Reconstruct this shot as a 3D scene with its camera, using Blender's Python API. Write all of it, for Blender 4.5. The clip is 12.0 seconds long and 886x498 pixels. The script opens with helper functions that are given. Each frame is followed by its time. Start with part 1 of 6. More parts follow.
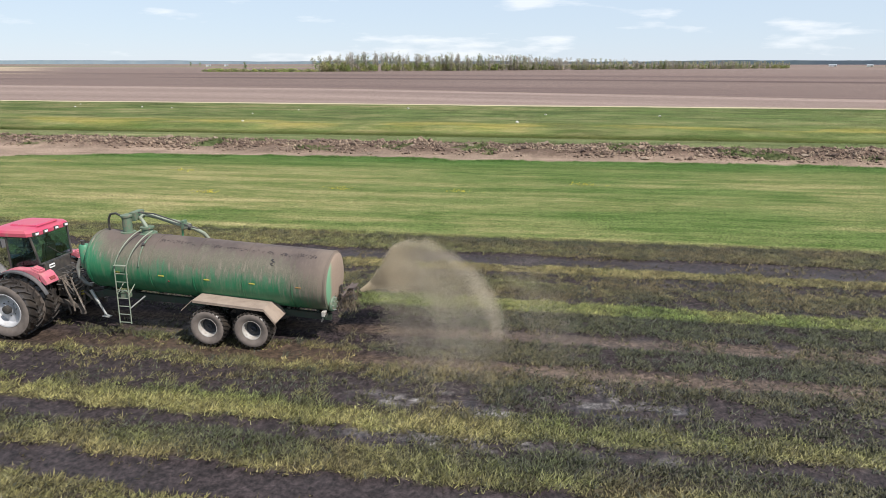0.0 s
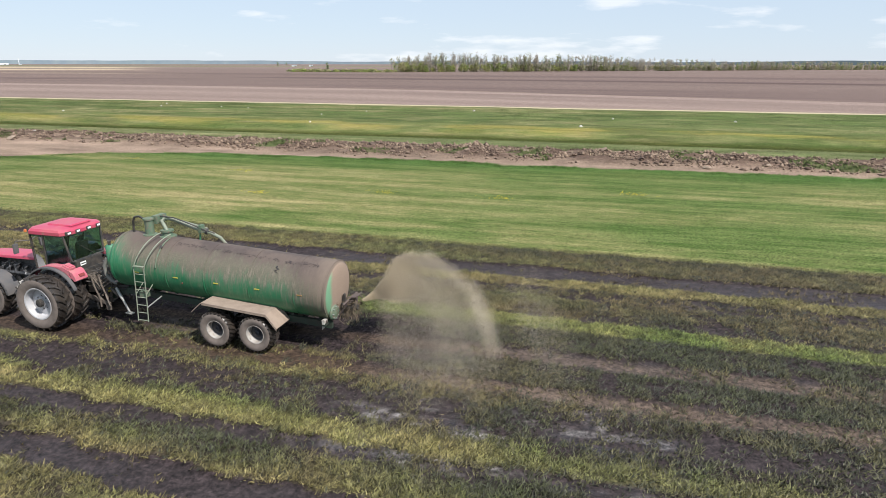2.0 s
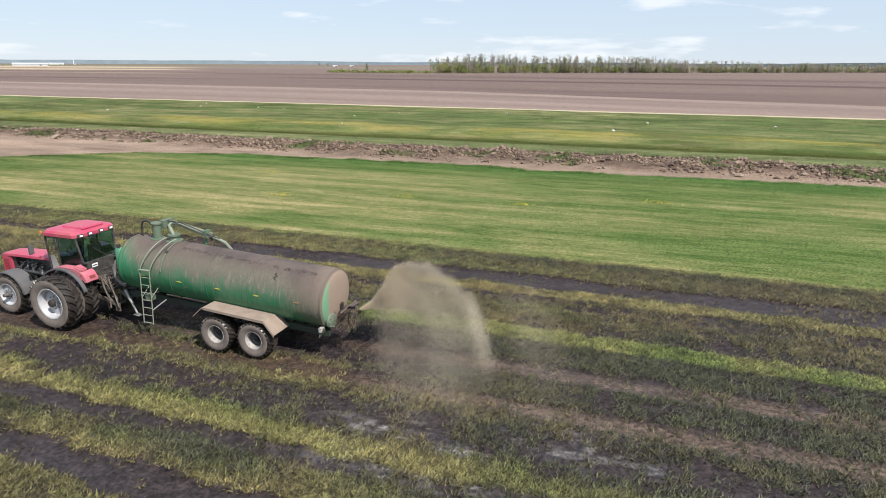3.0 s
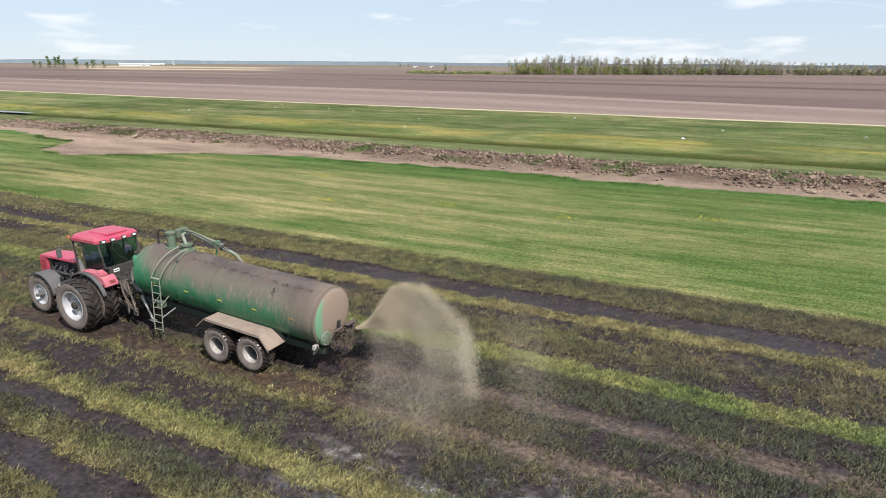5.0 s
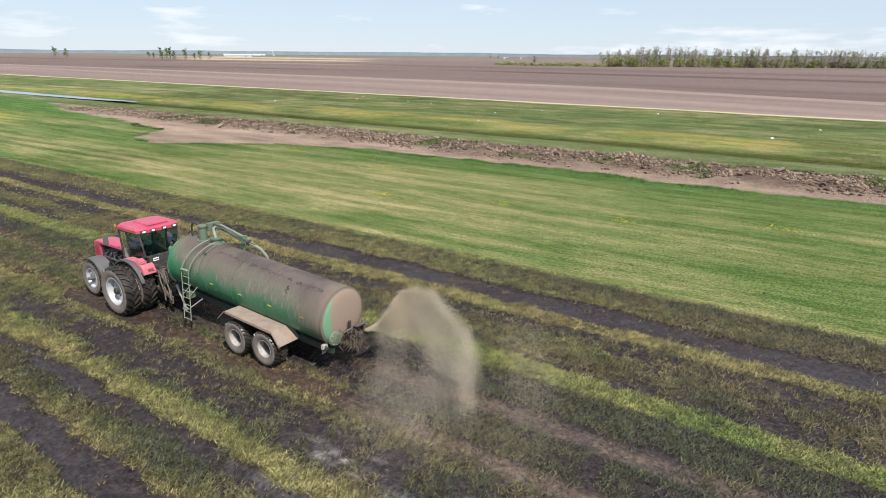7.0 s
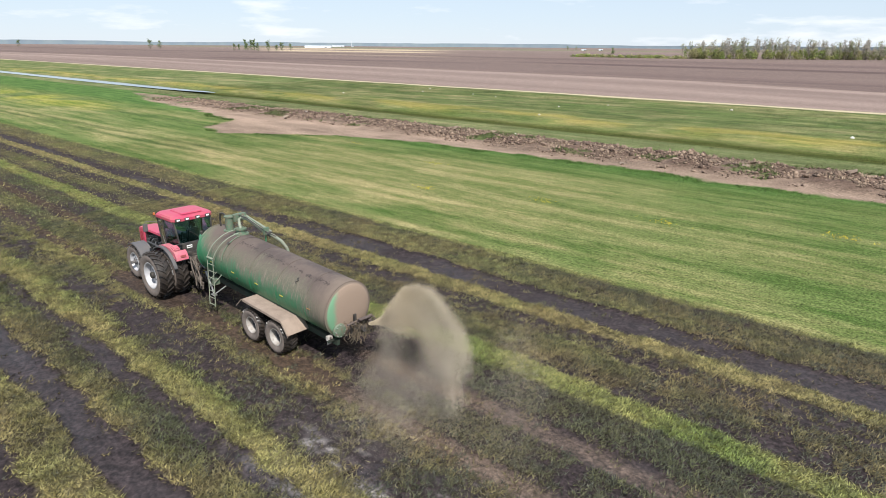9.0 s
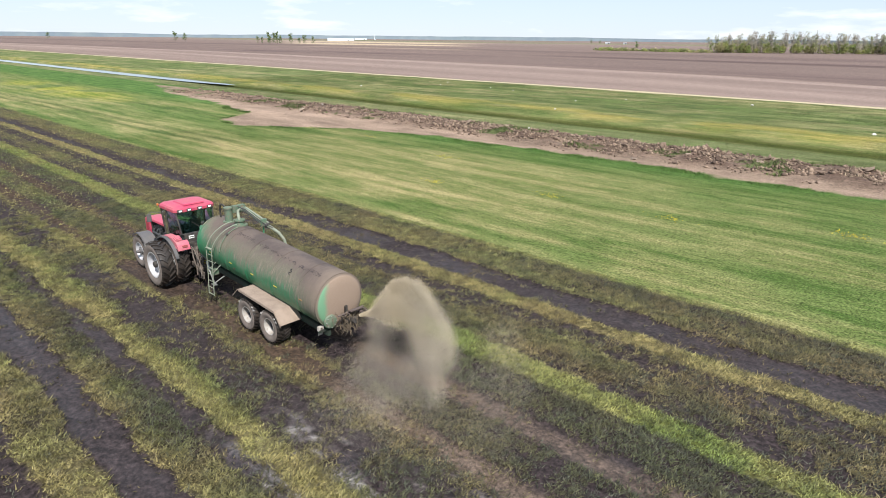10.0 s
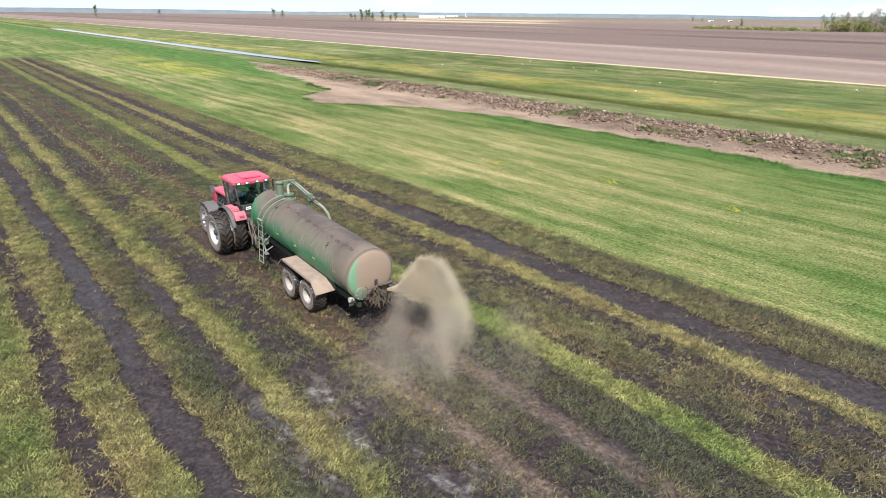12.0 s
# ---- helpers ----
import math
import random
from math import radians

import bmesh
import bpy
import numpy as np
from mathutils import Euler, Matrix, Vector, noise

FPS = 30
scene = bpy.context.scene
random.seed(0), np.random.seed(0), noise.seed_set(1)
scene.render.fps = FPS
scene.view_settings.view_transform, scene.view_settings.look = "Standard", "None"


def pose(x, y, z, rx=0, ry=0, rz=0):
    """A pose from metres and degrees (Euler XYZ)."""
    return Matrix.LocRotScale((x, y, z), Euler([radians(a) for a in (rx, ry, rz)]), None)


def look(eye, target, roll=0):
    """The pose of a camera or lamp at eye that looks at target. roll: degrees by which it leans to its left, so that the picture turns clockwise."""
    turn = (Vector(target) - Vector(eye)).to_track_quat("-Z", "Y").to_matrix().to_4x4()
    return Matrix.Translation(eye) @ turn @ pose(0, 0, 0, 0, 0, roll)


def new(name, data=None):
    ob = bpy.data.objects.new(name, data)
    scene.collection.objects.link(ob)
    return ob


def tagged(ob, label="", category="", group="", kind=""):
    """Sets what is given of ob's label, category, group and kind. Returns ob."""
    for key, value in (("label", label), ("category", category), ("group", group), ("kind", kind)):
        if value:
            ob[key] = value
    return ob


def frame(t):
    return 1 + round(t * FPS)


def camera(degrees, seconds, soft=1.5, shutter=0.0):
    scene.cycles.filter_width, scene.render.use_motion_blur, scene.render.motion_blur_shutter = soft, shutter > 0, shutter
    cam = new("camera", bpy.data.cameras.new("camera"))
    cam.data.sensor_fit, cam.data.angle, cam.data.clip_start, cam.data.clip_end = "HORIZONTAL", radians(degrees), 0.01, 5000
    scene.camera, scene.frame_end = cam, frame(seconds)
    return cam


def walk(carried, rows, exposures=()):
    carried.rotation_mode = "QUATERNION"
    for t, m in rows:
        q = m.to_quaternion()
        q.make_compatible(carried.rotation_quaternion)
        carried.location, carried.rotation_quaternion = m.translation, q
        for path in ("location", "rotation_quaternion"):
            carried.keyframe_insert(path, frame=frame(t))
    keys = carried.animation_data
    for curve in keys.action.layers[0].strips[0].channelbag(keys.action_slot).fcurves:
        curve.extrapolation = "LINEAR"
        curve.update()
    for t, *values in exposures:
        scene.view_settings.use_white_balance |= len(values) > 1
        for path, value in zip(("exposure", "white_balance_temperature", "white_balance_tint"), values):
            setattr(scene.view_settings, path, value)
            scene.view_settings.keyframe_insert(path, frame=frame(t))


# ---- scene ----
# ---- camera ----
PATH = [
    (0, (5.673, -16.553, 7.879), (4.267, -7.078, 5.009), 0.02),
    (0.5, (6.192, -16.432, 7.927), (4.491, -7.007, 5.050), -0.25),
    (1, (6.656, -16.328, 8.012), (4.675, -6.958, 5.137), -0.15),
    (1.5, (7.137, -16.169, 8.114), (4.882, -6.858, 5.247), 0.21),
    (2, (7.655, -15.886, 8.207), (5.100, -6.653, 5.340), 0.08),
    (2.5, (8.174, -15.623, 8.323), (5.328, -6.474, 5.460), 0.14),
    (3, (8.648, -15.339, 8.447), (5.536, -6.276, 5.589), 0.26),
    (5, (10.388, -13.829, 8.874), (6.181, -5.217, 6.021), 0.38),
    (5.5, (10.723, -13.411, 8.940), (6.305, -4.906, 6.085), 0.44),
    (6, (11.136, -13.063, 9.033), (6.470, -4.703, 6.147), 0.46),
    (6.5, (11.518, -12.693, 9.095), (6.532, -4.539, 6.153), 0.39),
    (7, (11.915, -12.377, 9.145), (6.578, -4.466, 6.159), 0.49),
    (9, (13.506, -11.277, 9.382), (7.303, -4.078, 6.267), 0.45),
    (9.5, (13.883, -11.022, 9.418), (7.575, -3.932, 6.267), 0.53),
    (10, (14.273, -10.786, 9.428), (7.853, -3.825, 6.215), 0.57),
    (10.5, (14.646, -10.583, 9.453), (8.089, -3.795, 6.146), 0.50),
    (11, (15.108, -10.351, 9.524), (8.359, -3.817, 6.093), 0.57),
    (11.5, (15.486, -10.177, 9.589), (8.492, -3.951, 6.078), 0.63),
    (12, (15.853, -9.956, 9.670), (8.621, -4.022, 6.136), 0.60),
]
cam = camera(71.02, 12.0, soft=0.8)
walk(cam, [(t, look(eye, target, roll)) for t, eye, target, roll in PATH], exposures=[(0, 0.28), (6, 0.25), (9, 0.33), (12, 0.57)])

# ---- light ----
SUN_AZ = Vector((0.87, -0.49, 0.0)).normalized()
SUN_EL = radians(49)
world = bpy.data.worlds.new("sky")
scene.world = world
world.use_nodes = True
wt = world.node_tree
wt.nodes.clear()
w_out = wt.nodes.new("ShaderNodeOutputWorld")
w_bg = wt.nodes.new("ShaderNodeBackground")
w_sky = wt.nodes.new("ShaderNodeTexSky")
w_sky.sky_type = "NISHITA"
w_sky.sun_disc = False
w_sky.sun_elevation = SUN_EL
w_sky.sun_rotation = math.atan2(SUN_AZ.x, SUN_AZ.y)
w_sky.air_density, w_sky.dust_density, w_sky.ozone_density = 1.0, 0.05, 3.0
w_bg.inputs["Strength"].default_value = 0.092
# thin fair-weather clouds over the whole sky
w_tc = wt.nodes.new("ShaderNodeTexCoord")
w_map = wt.nodes.new("ShaderNodeMapping")
w_map.inputs["Scale"].default_value = (1.0, 1.0, 5.0)
w_n = wt.nodes.new("ShaderNodeTexNoise")
w_n.inputs["Scale"].default_value = 6.5
w_n.inputs["Detail"].default_value = 8.0
w_n.inputs["Roughness"].default_value = 0.55
w_r = wt.nodes.new("ShaderNodeValToRGB")
w_r.color_ramp.elements[0].position = 0.555
w_r.color_ramp.elements[0].color = (0, 0, 0, 1)
w_r.color_ramp.elements[1].position = 0.68
w_r.color_ramp.elements[1].color = (0.60, 0.60, 0.60, 1)
w_mix = wt.nodes.new("ShaderNodeMix")
w_mix.data_type = "RGBA"
w_mix.inputs["B"].default_value = (9.6, 9.8, 10.1, 1)
wt.links.new(w_tc.outputs["Generated"], w_map.inputs["Vector"])
wt.links.new(w_map.outputs["Vector"], w_n.inputs["Vector"])
wt.links.new(w_n.outputs["Fac"], w_r.inputs["Fac"])
wt.links.new(w_r.outputs["Color"], w_mix.inputs["Factor"])
w_veil = wt.nodes.new("ShaderNodeMix")
w_veil.data_type = "RGBA"
w_veil.inputs["Factor"].default_value = 0.78
w_veil.inputs["B"].default_value = (6.1, 7.2, 8.7, 1)
wt.links.new(w_sky.outputs["Color"], w_veil.inputs["A"])
wt.links.new(w_veil.outputs["Result"], w_mix.inputs["A"])
wt.links.new(w_mix.outputs["Result"], w_bg.inputs["Color"])
wt.links.new(w_bg.outputs["Background"], w_out.inputs["Surface"])

sun_data = bpy.data.lights.new("sun", "SUN")
sun_data.energy = 5.2
sun_data.angle = radians(0.6)
sun_data.color = (1.0, 0.96, 0.91)
sun = new("sun", sun_data)
sun_dir = SUN_AZ * math.cos(SUN_EL) + Vector((0, 0, math.sin(SUN_EL)))
sun.matrix_world = look(sun_dir * 60, (0, 0, 0))


# ---- mesh and material helpers ----
class Shape:
    """Vertices and faces gathered for one mesh."""

    def __init__(self):
        self.v, self.f = [], []

    def add(self, verts, faces):
        n = len(self.v)
        self.v += [tuple(p) for p in verts]
        self.f += [tuple(n + i for i in f) for f in faces]
        return self

    def box(self, c, s, rot=None, taper=1.0):
        """A block round c with sizes s; taper scales its top in x and y."""
        m = rot.to_matrix() if rot else Matrix.Identity(3)
        pts = []
        for z in (-0.5, 0.5):
            k = taper if z > 0 else 1.0
            for x, y in ((-0.5, -0.5), (0.5, -0.5), (0.5, 0.5), (-0.5, 0.5)):
                pts.append(Vector(c) + m @ Vector((x * s[0] * k, y * s[1] * k, z * s[2])))
        return self.add(pts, [(3, 2, 1, 0), (4, 5, 6, 7), (0, 1, 5, 4), (1, 2, 6, 5), (2, 3, 7, 6), (3, 0, 4, 7)])

    def tube(self, pts, r, seg=10, cap=True):
        """A round bar or pipe along pts; r may be one radius or one a point."""
        pts = [Vector(p) for p in pts]
        rs = r if isinstance(r, (list, tuple)) else [r] * len(pts)
        verts, faces = [], []
        ref = None
        for i, p in enumerate(pts):
            d = (pts[min(i + 1, len(pts) - 1)] - pts[max(i - 1, 0)]).normalized()
            if ref is None:
                ref = Vector((0, 0, 1)) if abs(d.z) < 0.9 else Vector((1, 0, 0))
            u = d.cross(ref).normalized()
            w = u.cross(d).normalized()
            ref = w
            for k in range(seg):
                a = 2 * math.pi * k / seg
                verts.append(p + rs[i] * (math.cos(a) * u + math.sin(a) * w))
        for i in range(len(pts) - 1):
            for k in range(seg):
                a, b = i * seg + k, i * seg + (k + 1) % seg
                faces.append((a, b, b + seg, a + seg))
        if cap:
            faces.append(tuple(range(seg - 1, -1, -1)))
            faces.append(tuple((len(pts) - 1) * seg + k for k in range(seg)))
        return self.add(verts, faces)

    def lathe(self, profile, c, axis, seg=32, closed=False):
        """A profile of (radius, height) pairs turned about the axis through c."""
        d = Vector(axis).normalized()
        u = d.orthogonal().normalized()
        w = d.cross(u)
        verts, faces = [], []
        n = len(profile)
        for r, h in profile:
            for k in range(seg):
                a = 2 * math.pi * k / seg
                verts.append(Vector(c) + h * d + r * (math.cos(a) * u + math.sin(a) * w))
        for i in range(n if closed else n - 1):
            j = (i + 1) % n
            for k in range(seg):
                q = (k + 1) % seg
                faces.append((i * seg + k, i * seg + q, j * seg + q, j * seg + k))
        return self.add(verts, faces)

    def prism(self, outline, y0, y1):
        """An outline of (x, z) points pulled out from y0 to y1."""
        n = len(outline)
        verts = [(x, y0, z) for x, z in outline] + [(x, y1, z) for x, z in outline]
        faces = [tuple(range(n)), tuple(range(2 * n - 1, n - 1, -1))]
        faces += [(i, i + n, (i + 1) % n + n, (i + 1) % n) for i in range(n)]
        return self.add(verts, faces)

    def sheet(self, line, y0, y1, thick):
        """A bent plate: a line of (x, z) points with a thickness, between y0 and y1."""
        low = [(x, z - thick) for x, z in line]
        return self.prism(list(line) + low[::-1], y0, y1)

    def mesh(self, name, mat, bevel=0.0, smooth=35, clean=True):
        me = bpy.data.meshes.new(name)
        me.from_pydata(self.v, [], self.f)
        if clean:
            bm = bmesh.new()
            bm.from_mesh(me)
            bmesh.ops.recalc_face_normals(bm, faces=bm.faces)
            if bevel:
                edges = [e for e in bm.edges if len(e.link_faces) == 2 and e.calc_face_angle(0) > 0.5]
                bmesh.ops.bevel(bm, geom=edges, offset=bevel, segments=2, affect="EDGES", clamp_overlap=True)
            bm.to_mesh(me)
            bm.free()
        me.shade_smooth()
        if smooth < 180:
            me.set_sharp_from_angle(angle=radians(smooth))
        me.materials.append(mat)
        return me


def thing(name, label, category, at=(0, 0, 0), group="", kind=""):
    ob = new(name)
    ob.empty_display_size = 0.2
    ob.location = at
    return tagged(ob, label, category, group, kind)


def part(name, shape, mat, parent, label="", bevel=0.0, smooth=35):
    ob = new(name, shape.mesh(name, mat, bevel, smooth))
    ob.parent = parent
    root = parent
    off = Vector((0, 0, 0))
    while root:
        off += Vector(root.location)
        root = root.parent
    ob.location = -off
    return tagged(ob, label) if label else ob


def quick_mesh(name, verts, faces, mat, colours=None, extra=None):
    """A large mesh from arrays: verts (n, 3), faces (m, k)."""
    me = bpy.data.meshes.new(name)
    n, m, k = len(verts), len(faces), faces.shape[1]
    me.vertices.add(n)
    me.vertices.foreach_set("co", np.ascontiguousarray(verts, dtype=np.float32).ravel())
    me.loops.add(m * k)
    me.loops.foreach_set("vertex_index", np.ascontiguousarray(faces, dtype=np.int32).ravel())
    me.polygons.add(m)
    me.polygons.foreach_set("loop_start", np.arange(0, m * k, k, dtype=np.int32))
    me.update(calc_edges=True)
    if colours is not None:
        at = me.attributes.new("tint", "FLOAT_COLOR", "POINT")
        rgba = np.ones((n, 4), np.float32)
        rgba[:, :3] = colours
        at.data.foreach_set("color", rgba.ravel())
    for key, values in (extra or {}).items():
        at = me.attributes.new(key, "FLOAT", "POINT")
        at.data.foreach_set("value", np.asarray(values, np.float32))
    me.materials.append(mat)
    return me


def hashed(ix, iy, seed):
    h = np.sin(ix * 127.1 + iy * 311.7 + seed * 74.7) * 43758.5453
    return h - np.floor(h)


def vnoise(x, y, size, seed=0):
    """Smooth value noise from 0 to 1 with cells of the given size."""
    x, y = np.asarray(x) / size, np.asarray(y) / size
    ix, iy = np.floor(x), np.floor(y)
    fx, fy = x - ix, y - iy
    fx, fy = fx * fx * (3 - 2 * fx), fy * fy * (3 - 2 * fy)
    a, b = hashed(ix, iy, seed), hashed(ix + 1, iy, seed)
    c, e = hashed(ix, iy + 1, seed), hashed(ix + 1, iy + 1, seed)
    return (a * (1 - fx) + b * fx) * (1 - fy) + (c * (1 - fx) + e * fx) * fy


def fbm(x, y, size, seed=0, octaves=4):
    out, amp, total = 0.0, 1.0, 0.0
    for k in range(octaves):
        out = out + amp * vnoise(x, y, size / 2**k, seed + 11 * k)
        total += amp
        amp *= 0.55
    return out / total


def step(a, b, v):
    s = np.clip((v - a) / (b - a), 0, 1)
    return s * s * (3 - 2 * s)


def nodes_of(name):
    m = bpy.data.materials.new(name)
    m.use_nodes = True
    return m, m.node_tree.nodes, m.node_tree.links, m.node_tree.nodes["Principled BSDF"]


def surface(name, colour, rough=0.6, metal=0.0, second=None, size=0.4, amount=0.6, fine=0.03, bump=0.15, dirt=None, dirt_amount=0.0, spec=0.5):
    """Paint, metal, rubber or soil: a base colour with patches of a second one, fine grain, dirt in spots and slight relief."""
    m, nodes, links, p = nodes_of(name)
    tc = nodes.new("ShaderNodeTexCoord")
    big = nodes.new("ShaderNodeTexNoise")
    big.inputs["Scale"].default_value = 1.0 / size
    big.inputs["Detail"].default_value = 6
    big.inputs["Roughness"].default_value = 0.6
    small = nodes.new("ShaderNodeTexNoise")
    small.inputs["Scale"].default_value = 1.0 / fine
    small.inputs["Detail"].default_value = 4
    ramp = nodes.new("ShaderNodeMapRange")
    ramp.inputs["From Min"].default_value = 0.38
    ramp.inputs["From Max"].default_value = 0.66
    ramp.inputs["To Max"].default_value = amount
    mix = nodes.new("ShaderNodeMix")
    mix.data_type = "RGBA"
    mix.inputs["A"].default_value = (*colour, 1)
    mix.inputs["B"].default_value = (*(second or [c * 0.6 for c in colour]), 1)
    links.new(tc.outputs["Object"], big.inputs["Vector"])
    links.new(tc.outputs["Object"], small.inputs["Vector"])
    links.new(big.outputs["Fac"], ramp.inputs["Value"])
    links.new(ramp.outputs["Result"], mix.inputs["Factor"])
    out = mix.outputs["Result"]
    if dirt:
        spot = nodes.new("ShaderNodeTexNoise")
        spot.inputs["Scale"].default_value = 2.3 / size
        spot.inputs["Detail"].default_value = 8
        spot.inputs["Roughness"].default_value = 0.7
        cut = nodes.new("ShaderNodeMapRange")
        cut.inputs["From Min"].default_value = 0.62 - 0.3 * dirt_amount
        cut.inputs["From Max"].default_value = 0.78 - 0.3 * dirt_amount
        dm = nodes.new("ShaderNodeMix")
        dm.data_type = "RGBA"
        dm.inputs["B"].default_value = (*dirt, 1)
        links.new(tc.outputs["Object"], spot.inputs["Vector"])
        links.new(spot.outputs["Fac"], cut.inputs["Value"])
        links.new(cut.outputs["Result"], dm.inputs["Factor"])
        links.new(out, dm.inputs["A"])
        out = dm.outputs["Result"]
    grain = nodes.new("ShaderNodeMix")
    grain.data_type = "RGBA"
    grain.blend_type = "OVERLAY"
    grain.inputs["Factor"].default_value = 0.25
    links.new(out, grain.inputs["A"])
    links.new(small.outputs["Color"], grain.inputs["B"])
    hsv = nodes.new("ShaderNodeMix")
    hsv.data_type = "RGBA"
    hsv.inputs["Factor"].default_value = 0.75
    links.new(grain.outputs["Result"], hsv.inputs["A"])
    links.new(out, hsv.inputs["B"])
    links.new(hsv.outputs["Result"], p.inputs["Base Color"])
    rr = nodes.new("ShaderNodeMapRange")
    rr.inputs["To Min"].default_value = max(0.04, rough - 0.15)
    rr.inputs["To Max"].default_value = min(1.0, rough + 0.15)
    links.new(big.outputs["Fac"], rr.inputs["Value"])
    links.new(rr.outputs["Result"], p.inputs["Roughness"])
    p.inputs["Metallic"].default_value = metal
    p.inputs["Specular IOR Level"].default_value = spec
    if bump:
        b = nodes.new("ShaderNodeBump")
        b.inputs["Strength"].default_value = bump
        b.inputs["Distance"].default_value = 0.02
        links.new(small.outputs["Fac"], b.inputs["Height"])
        links.new(b.outputs["Normal"], p.inputs["Normal"])
    return m


def tinted(name, rough=0.8, grain=0.35, size=0.05, bump=0.0, wet=False, spec=0.3, through_light=0.0, lift=0.0):
    """Soil, grass and leaves, with the colour of each spot kept in the mesh."""
    m, nodes, links, p = nodes_of(name)
    at = nodes.new("ShaderNodeAttribute")
    at.attribute_name = "tint"
    tc = nodes.new("ShaderNodeTexCoord")
    n1 = nodes.new("ShaderNodeTexNoise")
    n1.inputs["Scale"].default_value = 1.0 / size
    n1.inputs["Detail"].default_value = 6
    n1.inputs["Roughness"].default_value = 0.65
    links.new(tc.outputs["Object"], n1.inputs["Vector"])
    mr = nodes.new("ShaderNodeMapRange")
    mr.inputs["From Min"].default_value = 0.3
    mr.inputs["From Max"].default_value = 0.7
    mr.inputs["To Min"].default_value = 1 - grain
    mr.inputs["To Max"].default_value = 1 + grain
    links.new(n1.outputs["Fac"], mr.inputs["Value"])
    mul = nodes.new("ShaderNodeVectorMath")
    mul.operation = "SCALE"
    links.new(at.outputs["Color"], mul.inputs[0])
    if wet:
        # clods and hollows of torn ground
        ca = nodes.new("ShaderNodeAttribute")
        ca.attribute_name = "clods"
        n2 = nodes.new("ShaderNodeTexNoise")
        n2.inputs["Scale"].default_value = 4.2
        n2.inputs["Detail"].default_value = 8
        n2.inputs["Roughness"].default_value = 0.72
        links.new(tc.outputs["Object"], n2.inputs["Vector"])
        cr = nodes.new("ShaderNodeMapRange")
        cr.inputs["From Min"].default_value = 0.40
        cr.inputs["From Max"].default_value = 0.62
        cr.inputs["To Min"].default_value = 0.62
        cr.inputs["To Max"].default_value = 1.34
        links.new(n2.outputs["Fac"], cr.inputs["Value"])
        cm = nodes.new("ShaderNodeMix")
        links.new(ca.outputs["Fac"], cm.inputs["Factor"])
        cm.inputs["A"].default_value = 1.0
        links.new(cr.outputs["Result"], cm.inputs["B"])
        both = nodes.new("ShaderNodeMath")
        both.operation = "MULTIPLY"
        links.new(cm.outputs["Result"], both.inputs[0])
        links.new(mr.outputs["Result"], both.inputs[1])
        links.new(both.outputs[0], mul.inputs["Scale"])
    else:
        links.new(mr.outputs["Result"], mul.inputs["Scale"])
    colour = mul.outputs["Vector"]
    if wet:
        # fine swaths of cut grass, drawn out along the field
        ma = nodes.new("ShaderNodeAttribute")
        ma.attribute_name = "mown"
        swaths = []
        for stretch in ((0.10, 0.75, 1.0), (0.75, 2.7, 1.0)):
            mp = nodes.new("ShaderNodeMapping")
            mp.inputs["Scale"].default_value = stretch
            mp.inputs["Rotation"].default_value = (0, 0, -0.03)
            sn = nodes.new("ShaderNodeTexNoise")
            sn.inputs["Scale"].default_value = 1.0
            sn.inputs["Detail"].default_value = 6
            sn.inputs["Roughness"].default_value = 0.68
            links.new(tc.outputs["Object"], mp.inputs["Vector"])
            links.new(mp.outputs["Vector"], sn.inputs["Vector"])
            swaths.append(sn.outputs["Fac"])
        half = nodes.new("ShaderNodeMath")
        half.operation = "MULTIPLY_ADD"
        links.new(swaths[1], half.inputs[0])
        half.inputs[1].default_value = 0.55
        links.new(swaths[0], half.inputs[2])
        hr = nodes.new("ShaderNodeMapRange")
        hr.inputs["From Min"].default_value = 0.64
        hr.inputs["From Max"].default_value = 0.91
        links.new(half.outputs[0], hr.inputs["Value"])
        swath = nodes.new("ShaderNodeMix")
        swath.data_type = "RGBA"
        swath.inputs["A"].default_value = (0.60, 0.74, 0.54, 1)
        swath.inputs["B"].default_value = (1.52, 1.32, 1.52, 1)
        links.new(hr.outputs["Result"], swath.inputs["Factor"])
        cut = nodes.new("ShaderNodeMix")
        cut.data_type = "RGBA"
        cut.inputs["A"].default_value = (1, 1, 1, 1)
        links.new(ma.outputs["Fac"], cut.inputs["Factor"])
        links.new(swath.outputs["Result"], cut.inputs["B"])
        tone = nodes.new("ShaderNodeVectorMath")
        tone.operation = "MULTIPLY"
        links.new(colour, tone.inputs[0])
        links.new(cut.outputs["Result"], tone.inputs[1])
        colour = tone.outputs["Vector"]
    links.new(colour, p.inputs["Base Color"])
    p.inputs["Roughness"].default_value = rough
    p.inputs["Specular IOR Level"].default_value = spec
    if lift:
        # a sward is lit as a whole: its normals lean towards the sky
        ge = nodes.new("ShaderNodeNewGeometry")
        nm = nodes.new("ShaderNodeMix")
        nm.data_type = "VECTOR"
        nm.inputs["Factor"].default_value = lift
        nm.inputs[5].default_value = (0, 0, 1)
        links.new(ge.outputs["Normal"], nm.inputs[4])
        nz = nodes.new("ShaderNodeVectorMath")
        nz.operation = "NORMALIZE"
        links.new(nm.outputs[1], nz.inputs[0])
        links.new(nz.outputs["Vector"], p.inputs["Normal"])
